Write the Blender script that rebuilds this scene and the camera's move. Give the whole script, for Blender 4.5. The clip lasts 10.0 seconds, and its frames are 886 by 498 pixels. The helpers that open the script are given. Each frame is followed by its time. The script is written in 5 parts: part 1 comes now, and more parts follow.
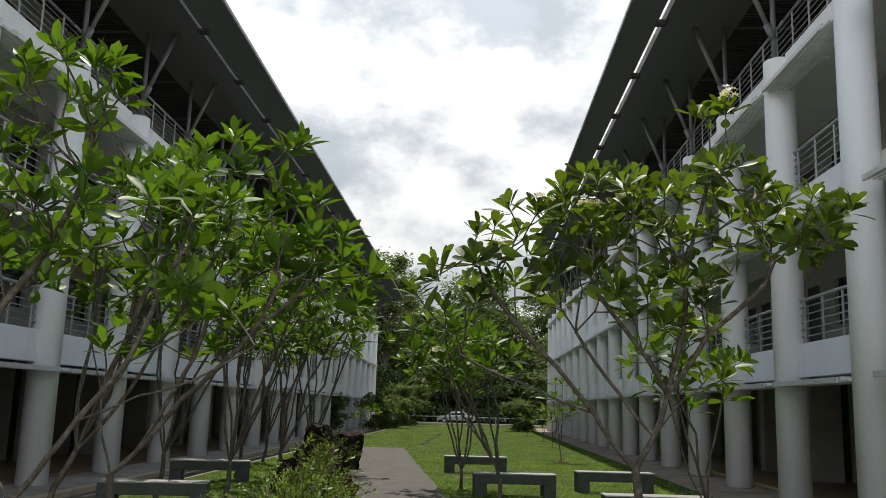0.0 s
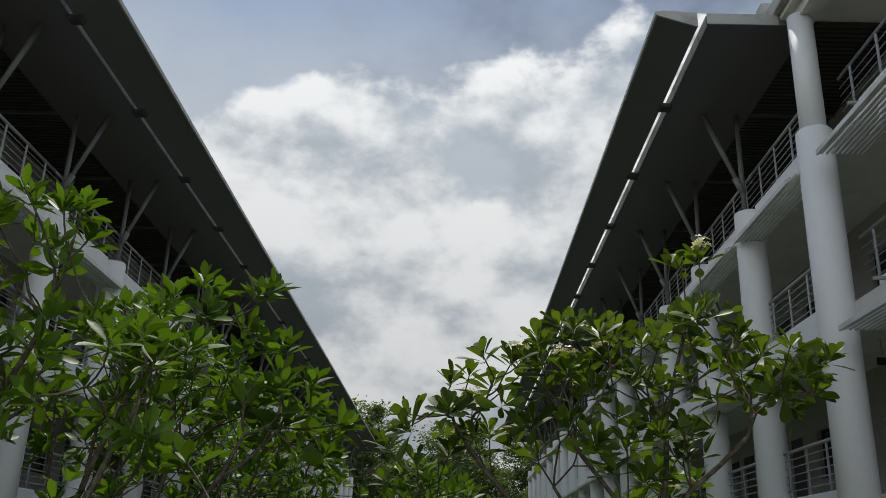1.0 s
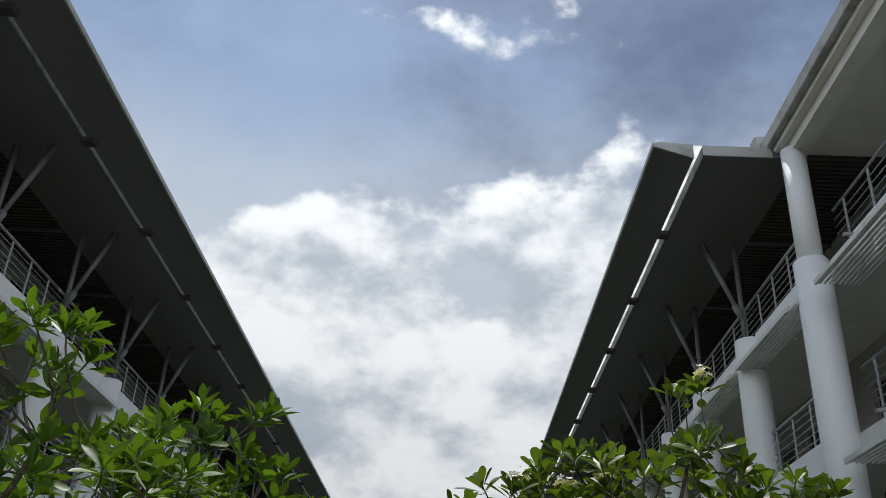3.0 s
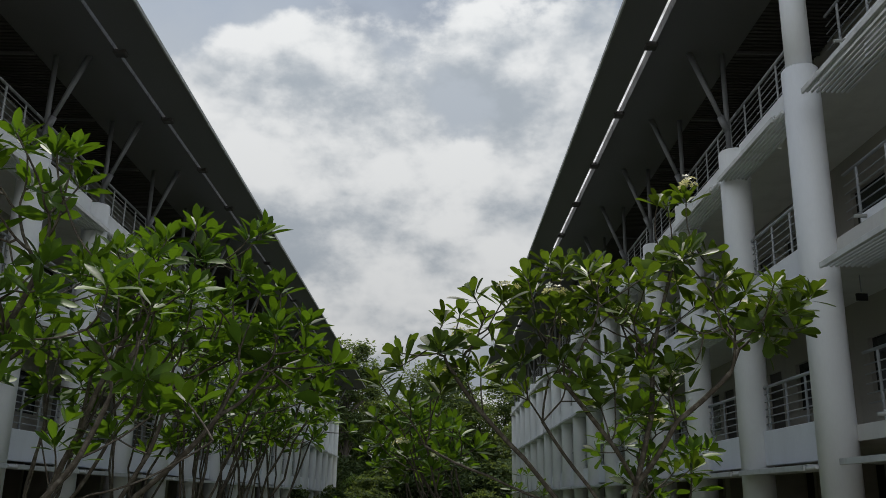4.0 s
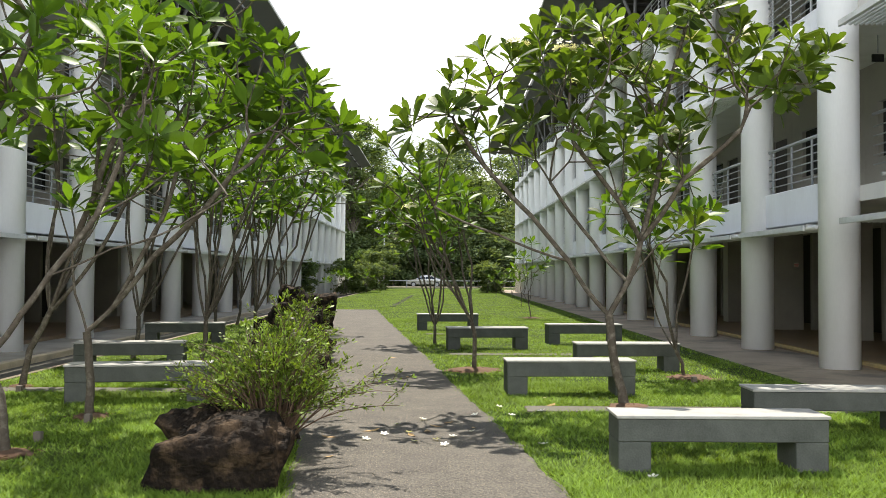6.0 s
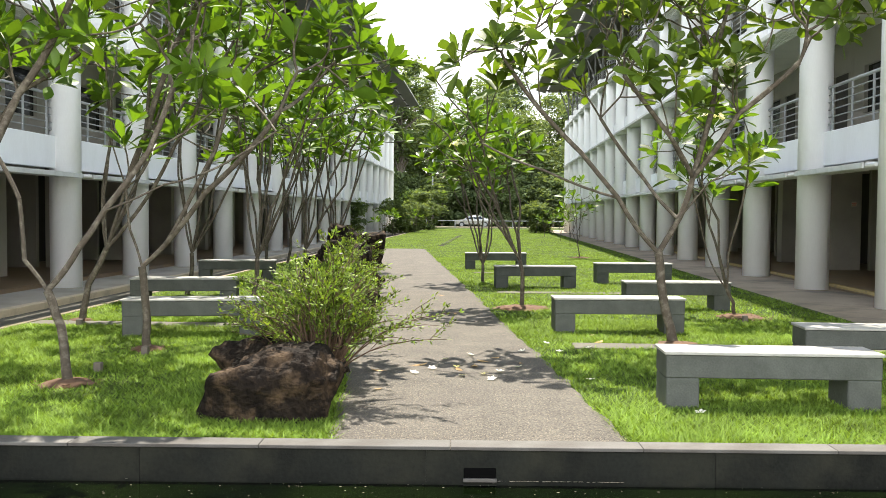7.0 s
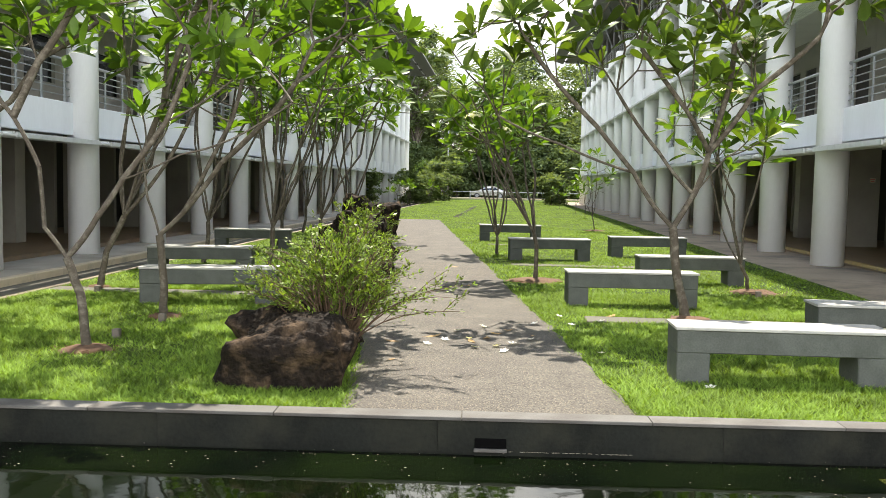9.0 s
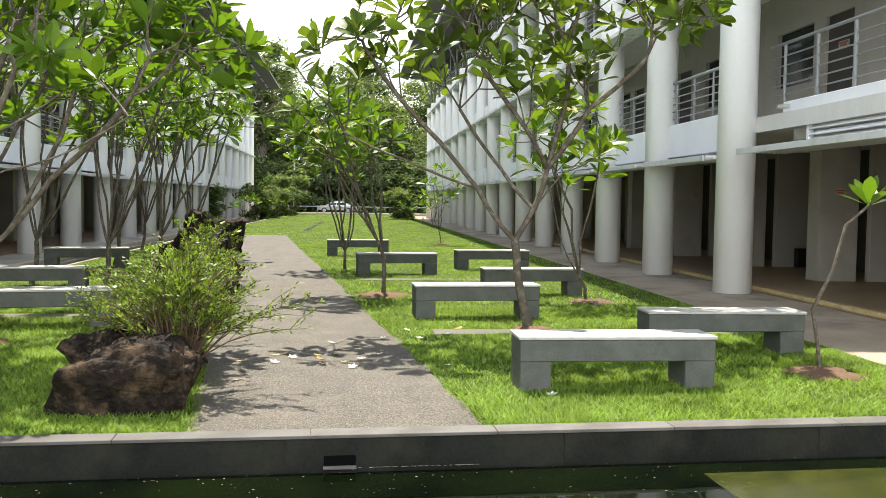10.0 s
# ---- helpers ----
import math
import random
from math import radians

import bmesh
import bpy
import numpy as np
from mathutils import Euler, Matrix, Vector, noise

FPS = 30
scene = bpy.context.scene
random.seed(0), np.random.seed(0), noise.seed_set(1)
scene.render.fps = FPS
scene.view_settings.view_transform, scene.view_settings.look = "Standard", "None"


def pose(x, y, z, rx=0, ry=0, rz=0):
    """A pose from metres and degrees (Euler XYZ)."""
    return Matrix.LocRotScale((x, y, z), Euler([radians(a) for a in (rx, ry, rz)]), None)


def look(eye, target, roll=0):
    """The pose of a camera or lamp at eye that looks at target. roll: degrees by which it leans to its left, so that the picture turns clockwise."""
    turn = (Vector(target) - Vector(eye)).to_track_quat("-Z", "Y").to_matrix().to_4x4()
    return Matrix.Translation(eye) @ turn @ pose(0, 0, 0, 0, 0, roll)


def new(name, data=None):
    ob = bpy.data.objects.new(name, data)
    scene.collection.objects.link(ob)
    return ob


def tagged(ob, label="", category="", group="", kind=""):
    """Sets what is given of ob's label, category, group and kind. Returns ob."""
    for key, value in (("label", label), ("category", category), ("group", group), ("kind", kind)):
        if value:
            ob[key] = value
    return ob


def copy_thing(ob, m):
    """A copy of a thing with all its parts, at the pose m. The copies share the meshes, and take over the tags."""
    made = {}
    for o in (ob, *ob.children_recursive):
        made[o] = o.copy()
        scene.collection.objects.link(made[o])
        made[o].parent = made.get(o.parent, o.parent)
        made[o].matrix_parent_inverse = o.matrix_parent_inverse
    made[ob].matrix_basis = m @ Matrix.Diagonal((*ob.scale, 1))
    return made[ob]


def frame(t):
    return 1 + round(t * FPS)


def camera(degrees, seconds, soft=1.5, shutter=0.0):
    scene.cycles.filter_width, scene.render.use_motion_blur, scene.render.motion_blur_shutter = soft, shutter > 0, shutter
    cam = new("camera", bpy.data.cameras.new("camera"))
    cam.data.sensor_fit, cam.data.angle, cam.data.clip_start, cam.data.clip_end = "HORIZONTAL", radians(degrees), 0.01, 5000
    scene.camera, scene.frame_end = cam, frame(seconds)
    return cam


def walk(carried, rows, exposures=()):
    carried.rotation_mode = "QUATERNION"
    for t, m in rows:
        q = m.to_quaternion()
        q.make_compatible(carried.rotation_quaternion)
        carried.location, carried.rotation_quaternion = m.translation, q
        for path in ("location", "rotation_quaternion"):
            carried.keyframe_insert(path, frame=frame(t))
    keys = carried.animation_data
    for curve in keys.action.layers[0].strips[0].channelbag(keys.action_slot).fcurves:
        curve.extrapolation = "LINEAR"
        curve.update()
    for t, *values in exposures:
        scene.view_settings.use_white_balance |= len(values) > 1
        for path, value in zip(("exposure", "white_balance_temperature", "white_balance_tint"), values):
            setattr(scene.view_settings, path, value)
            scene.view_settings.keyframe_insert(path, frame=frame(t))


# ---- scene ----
cam = camera(53.4, 10.0, 0.85)
EXPOSURES = [(0.0, -0.25, 6500, 10), (0.5, -0.9, 6450, 10), (1.0, -0.9, 6400, 10), (1.5, -0.74, 6300, 10), (2.2, -0.68, 6250, 10), (3.3, -0.75, 6250, 10), (4.0, -0.96, 6400, 10), (4.5, -0.86, 6450, 10), (5.0, -0.25, 6550, 10), (5.5, 0.28, 6700, 10), (7.0, 1.3, 6850, 10), (10.0, 1.22, 6850, 10)]
PATH = [
    (0, (0.672, -0.056, 1.709), (0.595, 1.911, 2.062), 1.7),
    (0.5, (0.72, 0.042, 1.73), (0.693, 1.962, 2.289), 1.9),
    (1, (0.736, 0.122, 1.754), (0.698, 2.003, 2.431), 1.8),
    (1.5, (0.729, 0.131, 1.767), (0.67, 1.97, 2.552), 2.9),
    (2, (0.734, 0.096, 1.777), (0.7, 1.88, 2.68), 3.2),
    (2.2, (0.729, 0.087, 1.779), (0.708, 1.85, 2.724), 2.9),
    (3.3, (0.701, 0.037, 1.81), (0.649, 1.826, 2.703), 2.7),
    (3.5, (0.686, 0.034, 1.802), (0.647, 1.867, 2.602), 2.2),
    (4, (0.638, 0.02, 1.744), (0.643, 1.944, 2.291), 1.0),
    (4.5, (0.602, 0.021, 1.686), (0.619, 1.983, 2.072), 0.7),
    (5, (0.596, 0.072, 1.623), (0.61, 2.058, 1.863), 0.4),
    (5.5, (0.586, 0.088, 1.579), (0.595, 2.082, 1.731), 0.3),
    (6.8, (0.579, 0.106, 1.504), (0.522, 2.104, 1.431), 0.6),
    (7, (0.587, 0.105, 1.502), (0.482, 2.101, 1.421), 0.4),
    (7.5, (0.578, 0.073, 1.513), (0.239, 2.043, 1.45), -0.3),
    (8, (0.552, 0.029, 1.52), (0.008, 1.953, 1.474), -0.1),
    (8.5, (0.573, 0.041, 1.521), (0.206, 2.005, 1.421), 0.9),
    (9, (0.594, 0.057, 1.522), (0.457, 2.047, 1.374), 1.1),
    (9.5, (0.591, 0.033, 1.525), (0.619, 2.027, 1.369), 1.0),
    (10, (0.608, 0.017, 1.536), (0.813, 2.004, 1.426), 0.8),
]
walk(cam, [(t, look(eye, target, roll)) for t, eye, target, roll in PATH], EXPOSURES)
import collections

# ---- world and sun ----
SUN = Vector((-0.036, 0.46, 0.885)).normalized()
world = bpy.data.worlds.new("sky")
scene.world = world
world.use_nodes = True
wn, wl = world.node_tree.nodes, world.node_tree.links
bg = wn["Background"]
sky = wn.new("ShaderNodeTexSky")
sky.sky_type, sky.sun_disc = "NISHITA", False
sky.sun_elevation, sky.sun_rotation = math.asin(SUN.z), math.atan2(SUN.x, SUN.y)
sky.air_density, sky.dust_density = 1.0, 0.6
SKY_STRENGTH = 0.1
CLOUD = 18.0


def wnode(kind, **values):
    n = wn.new(kind)
    for k, v in values.items():
        n.inputs[k].default_value = v
    return n


def wmath(op, a, b=0.0, clamp=False):
    n = wn.new("ShaderNodeMath")
    n.operation, n.use_clamp = op, clamp
    for k, v in ((0, a), (1, b)):
        if isinstance(v, (int, float)):
            n.inputs[k].default_value = v
        else:
            wl.new(v, n.inputs[k])
    return n.outputs[0]


wc = wn.new("ShaderNodeTexCoord")
sep = wn.new("ShaderNodeSeparateXYZ")
wl.new(wc.outputs["Generated"], sep.inputs[0])


def cloud_field(shift, scale, detail, rough):
    """Cloud density round the sky, with the field moved by a small shift."""
    mp = wn.new("ShaderNodeMapping")
    mp.inputs["Location"].default_value = shift
    mp.inputs["Scale"].default_value = (1.0, 1.0, 1.5)
    wl.new(wc.outputs["Generated"], mp.inputs["Vector"])
    n = wnode("ShaderNodeTexNoise", Scale=scale, Detail=detail, Roughness=rough)
    wl.new(mp.outputs[0], n.inputs["Vector"])
    return n.outputs[0]


def wsmooth(value, low, high):
    n = wn.new("ShaderNodeMapRange")
    n.interpolation_type = "SMOOTHSTEP"
    n.inputs["From Min"].default_value, n.inputs["From Max"].default_value = low, high
    wl.new(value, n.inputs["Value"])
    return n.outputs[0]


def wmix(fac, a, b):
    n = wn.new("ShaderNodeMix")
    n.data_type = "RGBA"
    wl.new(fac, n.inputs["Factor"])
    for k, v in (("A", a), ("B", b)):
        if isinstance(v, tuple):
            n.inputs[k].default_value = (*v, 1)
        else:
            wl.new(v, n.inputs[k])
    return n.outputs["Result"]


# a thin veil, and heaped clouds under it that are lit from above
PLACE = (0.9, 0.35, 0.2)
veil = cloud_field((4.0, 1.0, 2.0), 1.9, 6.0, 0.6)
heap = cloud_field(PLACE, 3.1, 11.0, 0.54)
heap_above = cloud_field((PLACE[0], PLACE[1], PLACE[2] + 0.06), 3.1, 8.0, 0.56)
# heaped cloud low down, thin cloud half way up, clearer sky overhead
rise = wmath("MULTIPLY", wmath("SUBTRACT", 0.505, sep.outputs["Z"]), 0.75)
veil_cover = wmath("MULTIPLY", wsmooth(wmath("ADD", veil, wmath("MULTIPLY", rise, 1.6)), 0.20, 0.55), 0.84)


def tower(way, spread, amount):
    """A swelling of the heaped cloud round one direction of the sky."""
    n = wn.new("ShaderNodeVectorMath")
    n.operation = "DOT_PRODUCT"
    wl.new(wc.outputs["Generated"], n.inputs[0])
    n.inputs[1].default_value = way
    return wmath("MULTIPLY", wsmooth(n.outputs["Value"], math.cos(radians(spread)), 1.0), amount)


for way, spread, amount in (((0.076, 0.884, 0.460), 9, 0.08), ((-0.130, 0.918, 0.374), 8, 0.1), ((-0.204, 0.908, 0.366), 8, 0.1)):
    rise = wmath("ADD", rise, tower(way, spread, amount))
heap_cover = wsmooth(wmath("ADD", heap, rise), 0.47, 0.53)
lit = wmath("ADD", 0.55, wmath("MULTIPLY", wmath("SUBTRACT", heap, heap_above), 5.0))
lit = wsmooth(wmath("ADD", lit, wmath("MULTIPLY", wmath("SUBTRACT", veil, 0.5), 0.8)), 0.08, 0.86)
dull, white = tuple(CLOUD * v for v in (0.57, 0.63, 0.69)), tuple(CLOUD * v for v in (1.15, 1.16, 1.15))
hazy = wmix(wsmooth(wmath("ADD", sep.outputs["Z"], wmath("MULTIPLY", veil, 0.25)), 0.78, 0.58), tuple(CLOUD * v for v in (0.395, 0.51, 0.72)), tuple(CLOUD * v for v in (0.74, 0.80, 0.86)))
mixw_out = wmix(heap_cover, wmix(veil_cover, sky.outputs[0], hazy), wmix(lit, dull, white))
# the high sun makes the cloud brighter overhead than near the horizon
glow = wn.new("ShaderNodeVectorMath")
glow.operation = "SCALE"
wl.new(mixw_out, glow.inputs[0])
# unseen sky behind the camera raised as added fill for the column fronts
south_fill = wmath("ADD", 1.0, wmath("MULTIPLY", wmath("MAXIMUM", wmath("MULTIPLY", sep.outputs["Y"], -1.0), 0.0), 1.25))
wl.new(wmath("MULTIPLY", south_fill, wmath("ADD", 0.44, wmath("MULTIPLY", wmath("MAXIMUM", sep.outputs["Z"], 0.0), 0.7))), glow.inputs["Scale"])
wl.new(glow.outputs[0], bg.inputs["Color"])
bg.inputs["Strength"].default_value = SKY_STRENGTH

lamp = bpy.data.lights.new("sun", "SUN")
lamp.energy, lamp.angle, lamp.color = 5.0, radians(0.6), (1.0, 0.95, 0.87)
sun = new("sun", lamp)
sun.matrix_world = look(SUN * 60, (0, 0, 0))


# ---- materials ----
def mat(name, color, rough=0.6, metal=0.0, vary=0.12, scale=3.0, fine=60.0, bump=0.15, spec=0.5, stain=None, stain_amount=0.0, stain_scale=1.2,
        each=0.0, stretch=(1, 1, 1), through_light=0.0, speckle=1.0, depth=0.01):
    """A surface with two scales of variation, fine relief, optional stains, and a shift of tone from piece to piece."""
    m = bpy.data.materials.new(name)
    m.use_nodes = True
    nt, ln = m.node_tree.nodes, m.node_tree.links
    p = nt["Principled BSDF"]
    p.inputs["Roughness"].default_value, p.inputs["Metallic"].default_value = rough, metal
    p.inputs["Specular IOR Level"].default_value = spec
    tc, mp = nt.new("ShaderNodeTexCoord"), nt.new("ShaderNodeMapping")
    mp.inputs["Scale"].default_value = stretch
    ln.new(tc.outputs["Object"], mp.inputs["Vector"])
    a, b = nt.new("ShaderNodeTexNoise"), nt.new("ShaderNodeTexNoise")
    a.inputs["Scale"].default_value, a.inputs["Detail"].default_value = scale, 6
    b.inputs["Scale"].default_value, b.inputs["Detail"].default_value = fine, 4
    for n in (a, b):
        ln.new(mp.outputs[0], n.inputs["Vector"])

    def calc(op, x, y):
        n = nt.new("ShaderNodeMath")
        n.operation = op
        for k, v in ((0, x), (1, y)):
            if isinstance(v, (int, float)):
                n.inputs[k].default_value = v
            else:
                ln.new(v, n.inputs[k])
        return n.outputs[0]

    f = calc("ADD", calc("MULTIPLY", calc("SUBTRACT", a.outputs[0], 0.5), 2.4 * vary), calc("MULTIPLY", calc("SUBTRACT", b.outputs[0], 0.5), 1.6 * vary * speckle))
    if each:
        oi, ge = nt.new("ShaderNodeObjectInfo"), nt.new("ShaderNodeNewGeometry")
        r = calc("FRACT", calc("ADD", oi.outputs["Random"], ge.outputs["Random Per Island"]), 0)
        f = calc("ADD", f, calc("MULTIPLY", calc("SUBTRACT", r, 0.5), 2 * each))
    f = calc("ADD", f, 1.0)
    col = nt.new("ShaderNodeVectorMath")
    col.operation = "SCALE"
    col.inputs[0].default_value = color
    ln.new(f, col.inputs["Scale"])
    out = col.outputs[0]
    if stain:
        c = nt.new("ShaderNodeTexNoise")
        c.inputs["Scale"].default_value, c.inputs["Detail"].default_value, c.inputs["Roughness"].default_value = stain_scale, 8, 0.65
        ln.new(mp.outputs[0], c.inputs["Vector"])
        rg = nt.new("ShaderNodeMapRange")
        rg.inputs["From Min"].default_value, rg.inputs["From Max"].default_value = 0.48, 0.72
        rg.inputs["To Max"].default_value = stain_amount
        ln.new(c.outputs[0], rg.inputs["Value"])
        mx = nt.new("ShaderNodeMix")
        mx.data_type = "RGBA"
        ln.new(rg.outputs[0], mx.inputs["Factor"])
        ln.new(out, mx.inputs["A"])
        mx.inputs["B"].default_value = (*stain, 1)
        out = mx.outputs["Result"]
    ln.new(out, p.inputs["Base Color"])
    if bump:
        bp = nt.new("ShaderNodeBump")
        bp.inputs["Strength"].default_value, bp.inputs["Distance"].default_value = bump, depth
        ln.new(b.outputs[0], bp.inputs["Height"])
        ln.new(bp.outputs[0], p.inputs["Normal"])
    if through_light:
        tr, ms = nt.new("ShaderNodeBsdfTranslucent"), nt.new("ShaderNodeMixShader")
        br = nt.new("ShaderNodeMix")
        br.data_type, br.blend_type = "RGBA", "MULTIPLY"
        br.inputs["Factor"].default_value = 1
        ln.new(out, br.inputs["A"])
        br.inputs["B"].default_value = (1.5, 1.45, 0.5, 1)
        ln.new(br.outputs["Result"], tr.inputs["Color"])
        ms.inputs[0].default_value = through_light
        ln.new(p.outputs[0], ms.inputs[1])
        ln.new(tr.outputs[0], ms.inputs[2])
        ln.new(ms.outputs[0], nt["Material Output"].inputs["Surface"])
    return m


